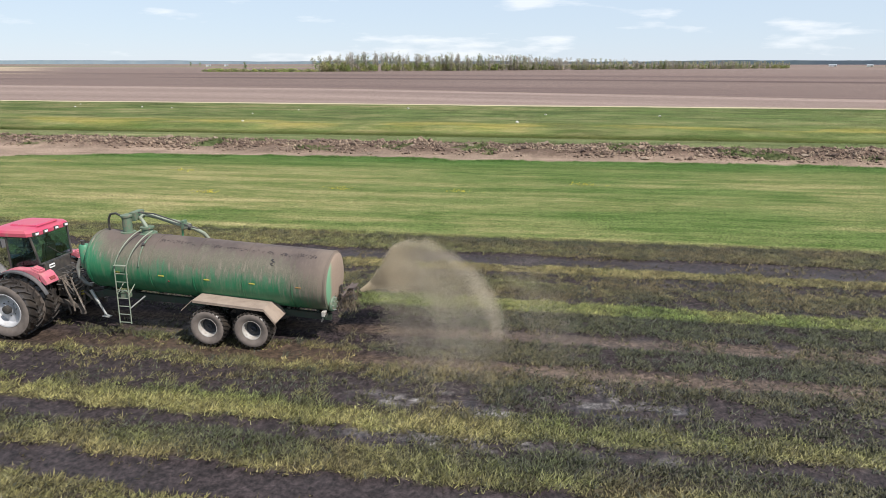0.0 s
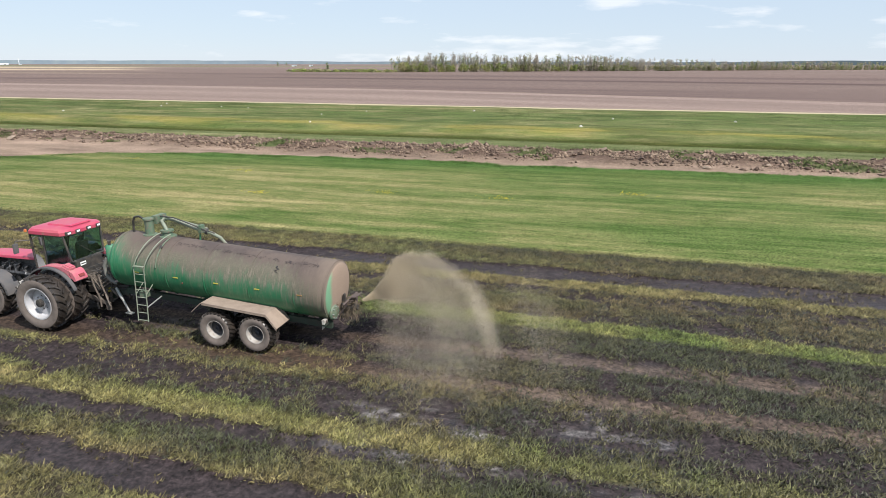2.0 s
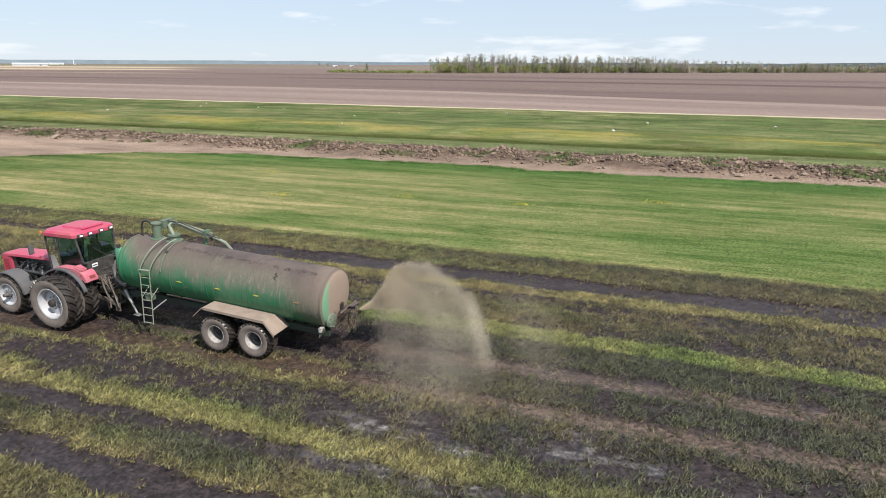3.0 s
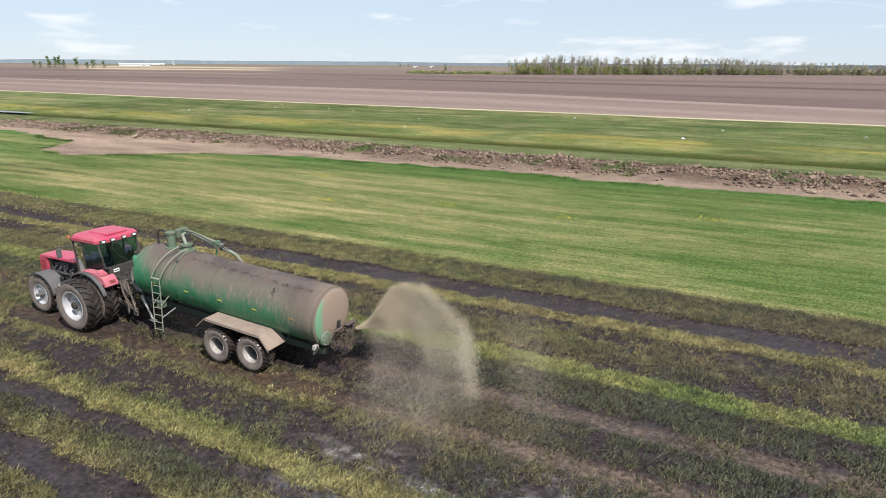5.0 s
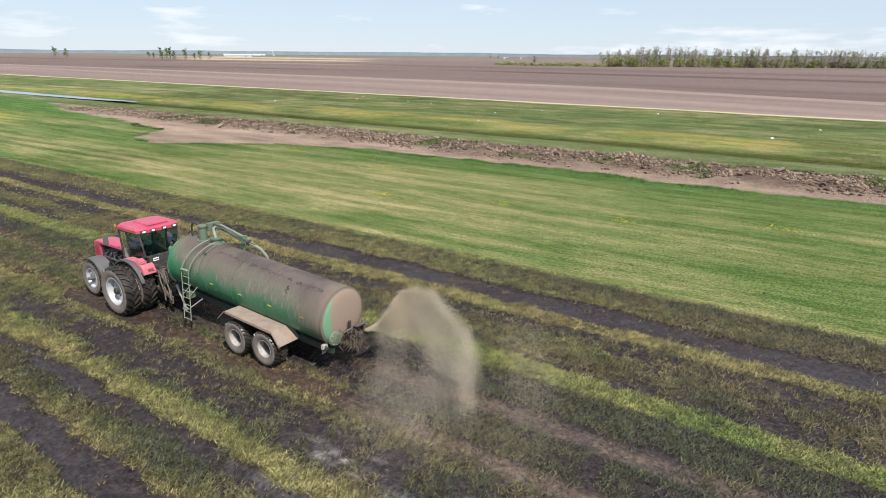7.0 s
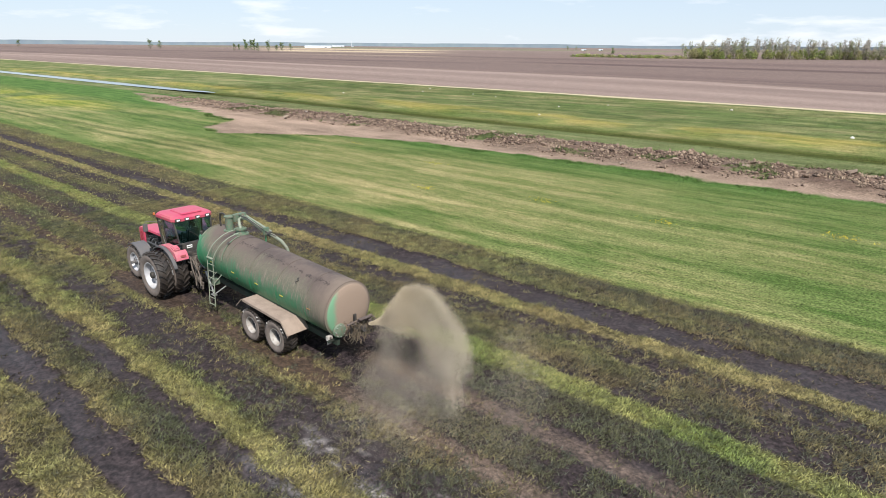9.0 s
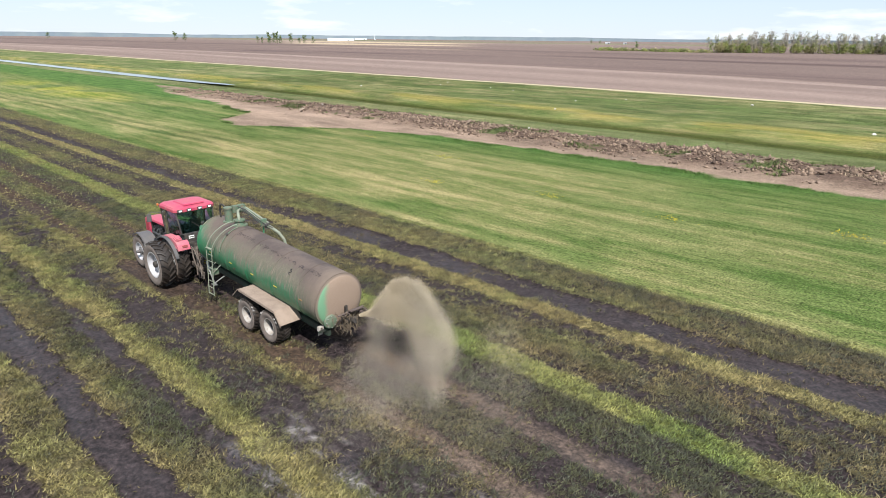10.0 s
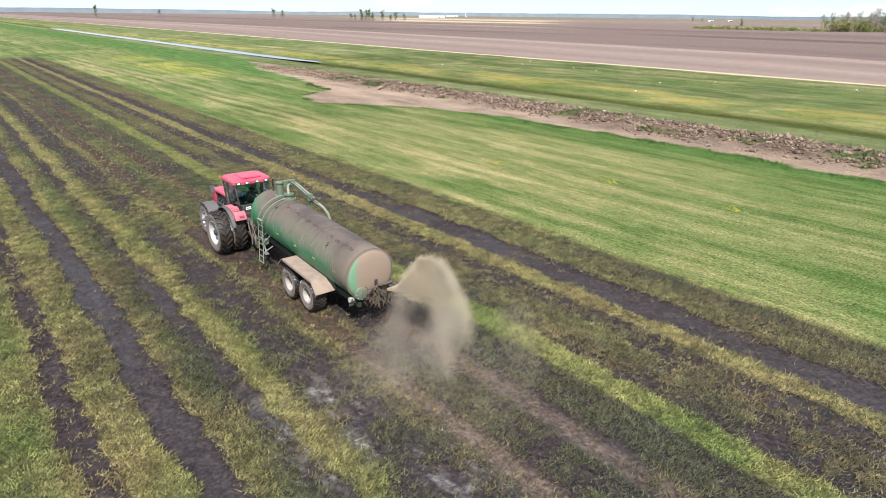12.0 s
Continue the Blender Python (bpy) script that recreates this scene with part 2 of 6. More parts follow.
    if through_light:
        tr = nodes.new("ShaderNodeBsdfTranslucent")
        sm = nodes.new("ShaderNodeMixShader")
        sm.inputs["Fac"].default_value = through_light
        links.new(mul.outputs["Vector"], tr.inputs["Color"])
        links.new(p.outputs["BSDF"], sm.inputs[1])
        links.new(tr.outputs["BSDF"], sm.inputs[2])
        links.new(sm.outputs["Shader"], nodes["Material Output"].inputs["Surface"])
    if wet:
        wa = nodes.new("ShaderNodeAttribute")
        wa.attribute_name = "wet"
        wr = nodes.new("ShaderNodeMapRange")
        wr.inputs["To Min"].default_value = 0.95
        wr.inputs["To Max"].default_value = 0.13
        links.new(wa.outputs["Fac"], wr.inputs["Value"])
        links.new(wr.outputs["Result"], p.inputs["Roughness"])
        sr = nodes.new("ShaderNodeMapRange")
        sr.inputs["To Min"].default_value = 0.1
        sr.inputs["To Max"].default_value = 0.6
        links.new(wa.outputs["Fac"], sr.inputs["Value"])
        links.new(sr.outputs["Result"], p.inputs["Specular IOR Level"])
    if bump:
        b = nodes.new("ShaderNodeBump")
        b.inputs["Strength"].default_value = bump
        b.inputs["Distance"].default_value = 0.05
        links.new(n1.outputs["Fac"], b.inputs["Height"])
        links.new(b.outputs["Normal"], p.inputs["Normal"])
    return m


# ---- ground ----
SHIFT = 7.3  # where the far strip of bare soil stands along the field
m_ground = tinted("field_ground", grain=0.8, size=0.10, bump=0.9, wet=True)
m_stubble = tinted("soiled_stubble", rough=0.55, grain=0.2, size=0.3, spec=0.35, lift=0.35)
m_drenched = tinted("drenched_leaves", rough=0.5, grain=0.2, size=0.3, spec=0.3, lift=0.5)
m_grass = tinted("grass_blades", rough=0.8, grain=0.15, size=0.4, spec=0.1, lift=0.85)

# grass cover across the spread strips: distance from the rig's line, cover, dryness (0 fresh green, 1 straw-yellow), soiled (0..1)
STRIPS = np.array([
    (-60.0, 0.88, 0.12, 0.18), (-9.6, 0.88, 0.15, 0.22), (-9.25, 0.75, 0.45, 0.30), (-9.08, 0.20, 0.6, 0.6), (-8.55, 0.20, 0.6, 0.6),
    (-8.35, 0.84, 0.55, 0.35), (-7.40, 0.80, 0.40, 0.42), (-7.20, 0.03, 0.4, 0.9), (-6.48, 0.02, 0.4, 0.9), (-6.22, 0.72, 0.60, 0.45),
    (-5.75, 0.84, 0.25, 0.62), (-5.30, 0.72, 0.12, 0.78), (-5.10, 0.22, 0.2, 0.9), (-4.78, 0.20, 0.3, 0.85), (-4.52, 0.84, 0.66, 0.24),
    (-4.02, 0.84, 0.52, 0.24), (-3.72, 0.62, 0.25, 0.55), (-3.30, 0.26, 0.3, 0.85), (-2.45, 0.28, 0.3, 0.85), (-2.15, 0.66, 0.45, 0.45),
    (-1.80, 0.62, 0.55, 0.50), (-1.66, 0.20, 0.6, 0.65), (-1.08, 0.20, 0.6, 0.65), (-0.90, 0.72, 0.20, 0.86), (0.18, 0.72, 0.20, 0.88),
    (0.36, 0.20, 0.6, 0.65), (1.10, 0.22, 0.6, 0.65), (1.35, 0.70, 0.15, 0.92), (2.50, 0.76, 0.08, 0.92), (2.78, 0.97, 0.22, 0.03),
    (3.60, 0.97, 0.25, 0.0), (3.82, 0.36, 0.4, 0.8), (4.35, 0.52, 0.40, 0.8), (4.65, 0.80, 0.38, 0.74), (5.50, 0.78, 0.40, 0.74),
    (5.78, 0.30, 0.5, 0.75), (6.60, 0.30, 0.5, 0.75), (6.85, 0.80, 0.80, 0.28), (7.50, 0.80, 0.75, 0.30), (7.75, 0.07, 0.5, 0.85),
    (9.05, 0.06, 0.5, 0.85), (9.35, 0.74, 0.45, 0.62), (10.4, 0.84, 0.40, 0.68), (11.35, 0.80, 0.22, 0.80), (11.6, 0.96, 0.35, 0.0), (60.0, 0.96, 0.3, 0.0),
])


def strips(x, y):
    """Cover, dryness and soiling at a place, with wavering edges."""
    wave = y + 0.40 * (fbm(x, y, 6.0, 3) - 0.5) + 0.50 * (fbm(x, y, 0.8, 7) - 0.5)
    cover, dry, soiled = [np.interp(wave, STRIPS[:, 0], STRIPS[:, k]) for k in (1, 2, 3)]
    # older, drier spreading ahead of the rig: narrower bare lines, more grass
    ahead = 1 - step(-26, -8, x)
    cover = cover + ahead * (0.60 * np.exp(-(((wave - 8.85) / 0.42) ** 4)) + 0.22 * (1 - cover) * step(0.1, 0.25, cover))
    soiled = soiled * (1 - 0.28 * ahead)
    patch = fbm(x, y, 2.6, 10) - 0.5
    cover = np.clip(cover + 0.75 * patch * step(0.08, 0.3, cover) + 0.25 * (fbm(x, y, 0.9, 12) - 0.5), 0, 1)
    dry = np.clip(dry + 0.9 * (fbm(x * 0.7, y, 1.4, 13) - 0.5), 0, 1)
    soiled = np.clip(soiled + 0.7 * (fbm(x * 0.6, y, 1.9, 14) - 0.5) * step(0.1, 0.4, soiled), 0, 1)
    # freshly spread ground behind the rig
    fresh = step(0.5, 4.0, x + 1.2 * (fbm(x, y, 1.5, 9) - 0.5)) * step(-3.6, -3.2, y) * (1 - step(2.4, 2.8, y))
    soiled = soiled + (np.maximum(soiled, 0.82) - soiled) * fresh * 0.8
    spread = step(3.0, 8.0, x) * step(-6.2, -5.6, y) * (1 - step(2.6, 2.8, y))
    late = step(4.0, 10.0, x) * (1 - step(2.6, 2.8, y) * (1 - step(3.6, 3.8, y)))
    # grass flattened and drowned by the rig, with the rig's shade put into its colour
    driven_shade = step(-11, -8.5, x) * (1 - step(1.5, 4.5, x + 2 * (fbm(x, y, 1.1, 24) - 0.5))) * step(-0.9, -0.2, y) * (1 - step(2.3, 2.8, y))
    cover = cover * (1 - 0.80 * driven_shade)
    soiled = soiled + (1 - soiled) * driven_shade
    return cover, dry * (1 - 0.45 * spread), np.clip(soiled + 0.28 * spread * (0.4 + soiled) + 0.12 * late, 0, 1)


def soil_strip(x, y):
    """How far a place lies inside the strip of bare soil, 0 to 1."""
    xg = x - SHIFT
    near = np.interp(xg, [-126, -105, -82, -68, -64, -58, -47, -40, -22, 0, 18, 60, 300], [45.5, 38.5, 35.5, 33, 26.5, 25.5, 32.4, 35.4, 36.2, 36.4, 37.2, 37.8, 38])
    far = np.interp(xg, [-130, -84, -50, -20, 30, 300], [45.5, 45.2, 46.6, 47.2, 46.6, 46.5])
    w = 2.0 * (fbm(x, y, 7.0, 21) - 0.5) + 1.3 * (fbm(x, y, 1.5, 22) - 0.5)
    return step(-0.4, 0.5, np.minimum(y + 1.3 * w - near, far - y - w)) * step(-127, -122, xg)


def heap(x, y):
    """Height of the thrown-up spoil along the strip's far half."""
    xg = x - SHIFT
    crest = np.interp(xg, [-130, -84, -50, 300], [44.5, 42.9, 42.9, 43.2])
    up = np.exp(-(((y - crest + 0.3) / 3.7) ** 4)) * np.interp(xg, [-124, -100, -60, 30], [0.0, 0.25, 0.5, 0.65])
    return up * (0.05 + 1.4 * fbm(x, y, 2.6, 31) ** 1.3) * (0.65 + 0.6 * vnoise(x, y, 0.7, 33))


def height(x, y):
    cover, _, _ = strips(x, y)
    near = step(-40, -14, y) * (1 - step(14, 18, y))
    z = -0.05 * (1 - step(0.05, 0.4, cover)) * near * step(-120, -60, x)
    z = z + 0.03 * (fbm(x, y, 0.7, 5) - 0.5) * near
    ditch = np.interp(y, [-60, 52.5, 55.5, 58.0, 61, 66, 5000], [0, 0, -0.45, -0.45, 0.35, 0.45, 0.45])
    z = z + ditch * step(-900, -500, x) * (1 - step(500, 900, x))
    z = z + heap(x, y) + 0.25 * (fbm(x, y, 14, 41) - 0.5) * step(47, 60, y) * (1 - step(95, 105, y))
    return z - 0.02


def ground_colour(x, y):
    cover, dry, soiled = strips(x, y)
    green, straw, dung, earth = (np.array(c) for c in ((0.088, 0.103, 0.026), (0.208, 0.167, 0.067), (0.0325, 0.0240, 0.0245), (0.112, 0.079, 0.058)))
    n1, n2, n3 = fbm(x, y, 9.0, 51), fbm(x, y, 1.6, 52), fbm(x, y, 30.0, 53)
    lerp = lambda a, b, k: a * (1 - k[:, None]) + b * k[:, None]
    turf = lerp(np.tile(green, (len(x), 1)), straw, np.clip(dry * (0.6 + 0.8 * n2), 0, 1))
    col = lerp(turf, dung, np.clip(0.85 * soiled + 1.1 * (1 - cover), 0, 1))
    # paler, drier mud in the wheel tracks left by the trailer
    line = np.minimum(np.abs(y - 0.75), np.abs(y + 1.38)) + 0.12 * (n2 - 0.5)
    track = np.exp(-((line / 0.36) ** 4)) * (0.30 + 0.95 * fbm(x * 0.5, y, 1.7, 57))
    col = lerp(col, lerp(np.tile(np.array((0.060, 0.040, 0.027)), (len(x), 1)), earth, step(-1.0, 3.5, x)), np.clip(track, 0, 0.88))
    # brown churned mud under and before the trailer
    churned = np.exp(-(((y + 0.9) / 1.3) ** 4)) * step(-13, -9, x) * (1 - step(-1, 2, x)) * step(0.36, 0.6, fbm(x * 0.5, y, 1.4, 58))
    col = lerp(col, np.array((0.066, 0.043, 0.028)), 0.75 * churned)
    # mown meadow in long swaths
    meadow = np.maximum(step(11.4, 11.75, y + 0.6 * (n2 - 0.5)), 1 - step(-154, -146, x + 6 * (n1 - 0.5)))
    lie = y - 0.03 * x + 0.9 * (n1 - 0.5)
    sw = 0.34 * vnoise(x * 0.035, lie, 2.3, 62) + 0.26 * vnoise(x * 0.07, lie, 0.8, 63) + 0.40 * fbm(x * 0.45, y, 2.4, 64, 4)
    sw = sw + 0.75 * (fbm(x * 0.45, y, 6.5, 65) - 0.5) + 0.2 * (n3 - 0.5)
    pale = step(0.28, 0.72, sw) * np.interp(y, [11, 12, 13, 15, 17.5, 19, 22, 25, 30, 33, 36], [0.65, 0.8, 1.15, 1.3, 1.1, 0.65, 0.55, 0.8, 0.65, 0.22, 0.02]) * np.interp(x, [-140, -50, 0], [0.75, 1.0, 1.0])
    mead = lerp(np.tile(np.array((0.058, 0.104, 0.023)), (len(x), 1)), np.array((0.215, 0.202, 0.086)), np.clip(0.14 + 0.80 * pale, 0, 1))
    mead = lerp(mead, np.array((0.050, 0.114, 0.024)), 0.65 * step(32, 36, y + 6 * (n1 - 0.5)))
    # old wheel lines and a haze of yellow flowers along the far meadow
    ruts = np.maximum(np.exp(-(((lie - 18.4) / 0.45) ** 2)), np.maximum(np.exp(-(((lie - 20.3) / 0.45) ** 2)), 0.8 * np.exp(-(((lie - 29.5) / 0.5) ** 2)))) * (1 - step(-44, -36, x))
    mead = lerp(mead, np.array((0.048, 0.070, 0.020)), 0.7 * ruts * (0.4 + n2))
    bloom = np.exp(-(((y - 27) / 5) ** 2) - ((x + 118) / 30) ** 2) * step(0.42, 0.62, n1)
    mead = lerp(mead, np.array((0.30, 0.29, 0.045)), 0.55 * bloom)
    col = lerp(col, mead, meadow)
    # rough bank beyond the soil
    bank = step(46.5, 47.5, y)
    bk = lerp(np.tile(np.array((0.078, 0.108, 0.033)), (len(x), 1)), np.array((0.205, 0.190, 0.088)), np.clip(step(0.36, 0.74, 0.5 * fbm(x * 0.25, y, 5.0, 71) + 0.5 * fbm(x * 0.4, y, 1.4, 72)) * 0.8 * np.interp(x, [-160, -60, 0, 40], [1.0, 1.1, 0.8, 0.6]), 0, 1))
    bk = lerp(bk, np.array((0.125, 0.140, 0.062)), 0.6 * (1 - step(51.5, 54, y)))
    bk = bk * (0.62 + 0.76 * fbm(x * 0.45, y, 1.9, 74, 3))[:, None]
    rim = np.exp(-(((y - 62.8) / 2.6) ** 2)) * (0.15 + 1.5 * step(0.38, 0.66, fbm(x * 0.3, y, 2.6, 73)))
    bk = lerp(bk, np.array((0.225, 0.200, 0.055)), np.clip(0.75 * rim, 0, 0.85))
    bed = np.exp(-(((y - 57.2) / 1.5) ** 4))
    bk = lerp(bk, np.array((0.048, 0.058, 0.012)), bed)
    col = lerp(col, bk, bank)
    # bare soil
    soil = soil_strip(x, y)
    clay = lerp(np.tile(np.array((0.262, 0.190, 0.142)), (len(x), 1)), np.array((0.112, 0.075, 0.057)), np.clip(step(0.4, 0.75, n2) * 0.35 + 2.4 * heap(x, y), 0, 1))
    clay = clay * (0.50 + 1.0 * fbm(x * 0.16, y, 1.6, 88))[:, None]
    weeds = step(0.60, 0.68, fbm(x * 0.7, y, 2.6, 87)) * step(38.5, 40, y)
    clay = lerp(clay, np.array((0.075, 0.105, 0.035)), 0.85 * weeds)
    col = lerp(col, clay, soil)
    # sandy track, then ploughed land in long bands
    yb = y + 1.2 * (fbm(x, y * 0, 60.0, 81) - 0.5)
    lane = step(98.8, 99.4, yb) * (1 - step(101.2, 102.0, yb))
    plough = step(101.2, 102.0, yb)
    edge = np.interp(x, [-400, -120, -50, 10, 80, 300], [190, 178, 170, 150, 130, 105]) + 3 * (fbm(x, y * 0, 40.0, 82) - 0.5)
    past = yb - edge
    k = np.interp(past, [-90, -60, -45, -38, -30, -12, -9, -1, 2, 25, 60, 150, 400, 900, 1400, 5000], [0.55, 0.62, 0.78, 0.95, 0.66, 0.62, 0.98, 0.95, 0.30, 0.26, 0.38, 0.34, 0.42, 0.6, 0.5, 0.6])
    lens = yb - np.interp(x, [-400, -130, 20, 140, 400], [330, 300, 285, 260, 220])
    k = k - 0.42 * np.exp(-((lens / 13.0) ** 4)) * step(-240, -120, x) - 0.18 * np.exp(-(((lens - 95) / 26.0) ** 4))
    k = np.clip(k + 0.30 * (fbm(x * 0.15, y, 26, 83) - 0.5) + 0.30 * (vnoise(x * 0.02, y + 0.12 * x, 6.0, 84) - 0.5) * (1 - step(0, 60, past)), 0, 1)
    smear = np.exp(-(((y - 235 - 0.25 * (x + 330)) / 22) ** 2) - ((x + 330) / 85) ** 2) * step(0.35, 0.6, fbm(x * 0.1, y, 14, 89))
    k = np.clip(k - 0.45 * smear, 0, 1)
    till = lerp(np.tile(np.array((0.092, 0.062, 0.056)), (len(x), 1)), np.array((0.262, 0.196, 0.166)), k)
    # a pale stubble field farther off
    slope = x / np.maximum(y, 1.0)
    stubble = step(370, 420, y) * (1 - step(1000, 1150, y)) * step(-1.55, -1.40, slope) * (1 - step(-0.95, -0.80, slope)) * step(0.40, 0.55, fbm(x * 0.12, y, 90, 86))
    till = lerp(till, np.array((0.43, 0.34, 0.23)), 0.85 * stubble)
    far_green = step(0.62, 0.7, fbm(x * 0.25, y, 260, 85)) * step(700, 900, y)
    till = lerp(till, np.array((0.13, 0.16, 0.07)), far_green * 0.8)
    col = lerp(col, till, plough)
    col = lerp(col, np.array((0.42, 0.35, 0.235)), lane)
    # no wet gloss within the shade painted round the rig
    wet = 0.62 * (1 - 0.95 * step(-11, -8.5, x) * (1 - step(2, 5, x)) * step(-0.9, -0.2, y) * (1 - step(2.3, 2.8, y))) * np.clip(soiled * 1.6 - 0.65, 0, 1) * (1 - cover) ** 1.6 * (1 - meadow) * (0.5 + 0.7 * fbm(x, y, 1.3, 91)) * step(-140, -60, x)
    wet = np.maximum(wet, 0.55 * churned * (0.4 + 0.8 * fbm(x, y, 0.6, 92)))
    # pools of fresh slurry where the fan comes down
    fall = np.maximum(np.exp(-(((y + 3.2) / 0.9) ** 2)) * step(0.5, 2.5, x) * (1 - step(10, 16, x)), 0.9 * np.exp(-(((y + 5.0) / 0.35) ** 2)) * step(0, 3, x) * (1 - step(12, 18, x)))
    wet = np.maximum(wet, 1.35 * fall * step(0.5, 0.62, fbm(x * 0.6, y, 0.7, 93)))
    # pale grey streaks on the newest slurry
    pale_streak = fall * step(0.50, 0.64, 0.6 * fbm(x * 0.16, y, 0.40, 95) + 0.4 * fbm(x, y, 0.3, 96)) * step(0.42, 0.6, fbm(x, y, 3.0, 97))
    col = lerp(col, np.array((0.36, 0.335, 0.32)), np.clip(0.75 * pale_streak, 0, 1))
    return np.clip(col, 0.005, 1), np.clip(wet, 0, 1)


def spaced(*runs):
    out = []
    for a, b, s in runs:
        out.append(np.arange(a, b - 1e-6, s))
    return np.concatenate(out + [[runs[-1][1]]])


gx = spaced((-4800, -1000, 200), (-1000, -300, 30), (-300, -130, 5), (-130, -32, 0.8), (-32, 26, 0.24), (26, 90, 0.8), (90, 400, 12), (400, 4800, 200))
gy = spaced((-3000, -300, 150), (-300, -30, 10), (-30, -14, 0.6), (-14, 12.4, 0.13), (12.4, 50, 0.32), (50, 66, 0.5), (66, 97, 1.0), (97, 104, 0.35), (104, 160, 1.4), (160, 330, 4), (330, 1000, 20), (1000, 4900, 150))
GX, GY = np.meshgrid(gx, gy)
vx, vy = GX.ravel(), GY.ravel()
vz = height(vx, vy)
ncol = len(gx)
idx = (np.arange(len(gy) - 1)[:, None] * ncol + np.arange(ncol - 1)[None]).ravel()
quads = np.stack([idx, idx + 1, idx + ncol + 1, idx + ncol], 1)
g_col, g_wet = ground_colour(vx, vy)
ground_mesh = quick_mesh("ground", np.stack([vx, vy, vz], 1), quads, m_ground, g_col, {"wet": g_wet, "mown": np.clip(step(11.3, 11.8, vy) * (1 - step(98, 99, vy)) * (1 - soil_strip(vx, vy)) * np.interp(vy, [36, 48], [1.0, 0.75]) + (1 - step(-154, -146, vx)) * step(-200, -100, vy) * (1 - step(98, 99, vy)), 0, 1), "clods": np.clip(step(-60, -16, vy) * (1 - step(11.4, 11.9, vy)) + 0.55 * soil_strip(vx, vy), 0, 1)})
ground_mesh.shade_smooth()
ground = tagged(new("ground", ground_mesh), "flat farmland with muddy spread strips, mown meadow and ploughed land", "ground", kind="structure")


# ---- grass ----
def blades(name, px, py, tall, wide, colours, per, label, lean=0.6, seed=1, vary=(0.4, 1.75), mat=None, twist=0.5):
    """Tufts of flat tapering blades at the given places, as one object."""
    rng = np.random.default_rng(seed)
    n = len(px) * per
    bx = np.repeat(px, per) + rng.normal(0, 0.035, n)
    by = np.repeat(py, per) + rng.normal(0, 0.035, n)
    bz = np.repeat(height(px, py), per) - 0.01
    h = np.repeat(tall, per) * rng.uniform(0.6, 1.25, n)
    turn = rng.vonmises(0.5, 0.7, n)
    a = turn + np.pi / 2 + rng.normal(0, twist, n)
    tip = lean * h * rng.uniform(0.2, 1.2, n)
    w = np.repeat(wide, per) * rng.uniform(0.7, 1.3, n)
    base = np.stack([bx, by, bz], 1)
    side = np.stack([np.cos(a), np.sin(a), 0 * a], 1) * (w / 2)[:, None]
    top = base + np.stack([np.cos(turn) * tip, np.sin(turn) * tip, h], 1)
    verts = np.stack([base - side, base + side, top], 1).reshape(-1, 3)
    faces = np.arange(3 * n).reshape(-1, 3)
    col = np.repeat(np.repeat(colours, per, 0) * rng.uniform(vary[0], vary[1], (n, 1)), 3, 0)
    return tagged(new(name, quick_mesh(name, verts, faces, mat or m_grass, col)), label, "grass", kind="stuff")


def scatter(count, x0, x1, y0, y1, seed):
    rng = np.random.default_rng(seed)
    return rng.uniform(x0, x1, count), rng.uniform(y0, y1, count), rng.uniform(0, 1, count)


def mixed(a, b, k):
    return np.array(a)[None] * (1 - k[:, None]) + np.array(b)[None] * k[:, None]


# soiled stubble of the spread strips
def clear_of_wheels(x, y):
    return ~((x < -8) & (x > -13.2) & (np.abs(np.abs(y) - 1.2) < 0.75))


def leaf_tint(x, y, dry, soiled):
    fresh = mixed((0.092, 0.118, 0.030), (0.202, 0.165, 0.066), np.clip(dry * (0.55 + 0.9 * fbm(x, y, 1.2, 17)), 0, 1))
    muddy = mixed((0.040, 0.042, 0.020), (0.086, 0.066, 0.031), np.clip(1.6 * dry, 0, 1))
    k = (np.clip(1.1 * soiled + 0.5 * (fbm(x, y, 0.3, 18, 2) - 0.5), 0, 0.97))[:, None]
    return (fresh * (1 - k) + muddy * k) * (0.35 + 1.3 * fbm(x, y, 0.28, 19, 2))[:, None]


px, py, pr = scatter(430000, -25, 21.5, -10.8, 11.9, 5)
cover, dry, soiled = strips(px, py)
clump = fbm(px, py, 0.34, 15, 3) * 0.65 + fbm(px, py, 2.4, 16) * 0.35
keep = (pr < np.clip(cover * 1.3 * step(0.32, 0.54, clump + 0.30 * (cover - 0.5)), 0, 1)) & clear_of_wheels(px, py)
px, py, cover, dry, soiled, clump = px[keep], py[keep], cover[keep], dry[keep], soiled[keep], clump[keep]
blades("stubble_grass", px, py, 0.04 + 0.13 * clump**1.5, np.full(len(px), 0.036), leaf_tint(px, py, dry, soiled), 3, "short grass soiled with brown slurry in strips", 1.5, 2, (0.25, 2.0), m_stubble, 1.3)

# darker drenched tufts
px, py, pr = scatter(120000, -25, 21.5, -10.0, 11.6, 55)
cover, dry, soiled = strips(px, py)
keep = pr < np.clip(soiled * 1.5 - 0.55, 0, 1) * step(0.15, 0.5, cover) * step(0.38, 0.58, 0.6 * fbm(px, py, 0.5, 56, 3) + 0.4 * fbm(px, py, 3.0, 58)) * 0.9
keep &= clear_of_wheels(px, py)
px, py = px[keep], py[keep]
blades("drenched_grass", px, py, 0.06 + 0.07 * fbm(px, py, 1.1, 59), np.full(len(px), 0.034), mixed((0.024, 0.027, 0.019), (0.058, 0.060, 0.038), fbm(px, py, 0.8, 60)), 3, "dark grass tufts drenched with fresh slurry", 1.4, 22, (0.4, 2.0), m_drenched, 1.3)

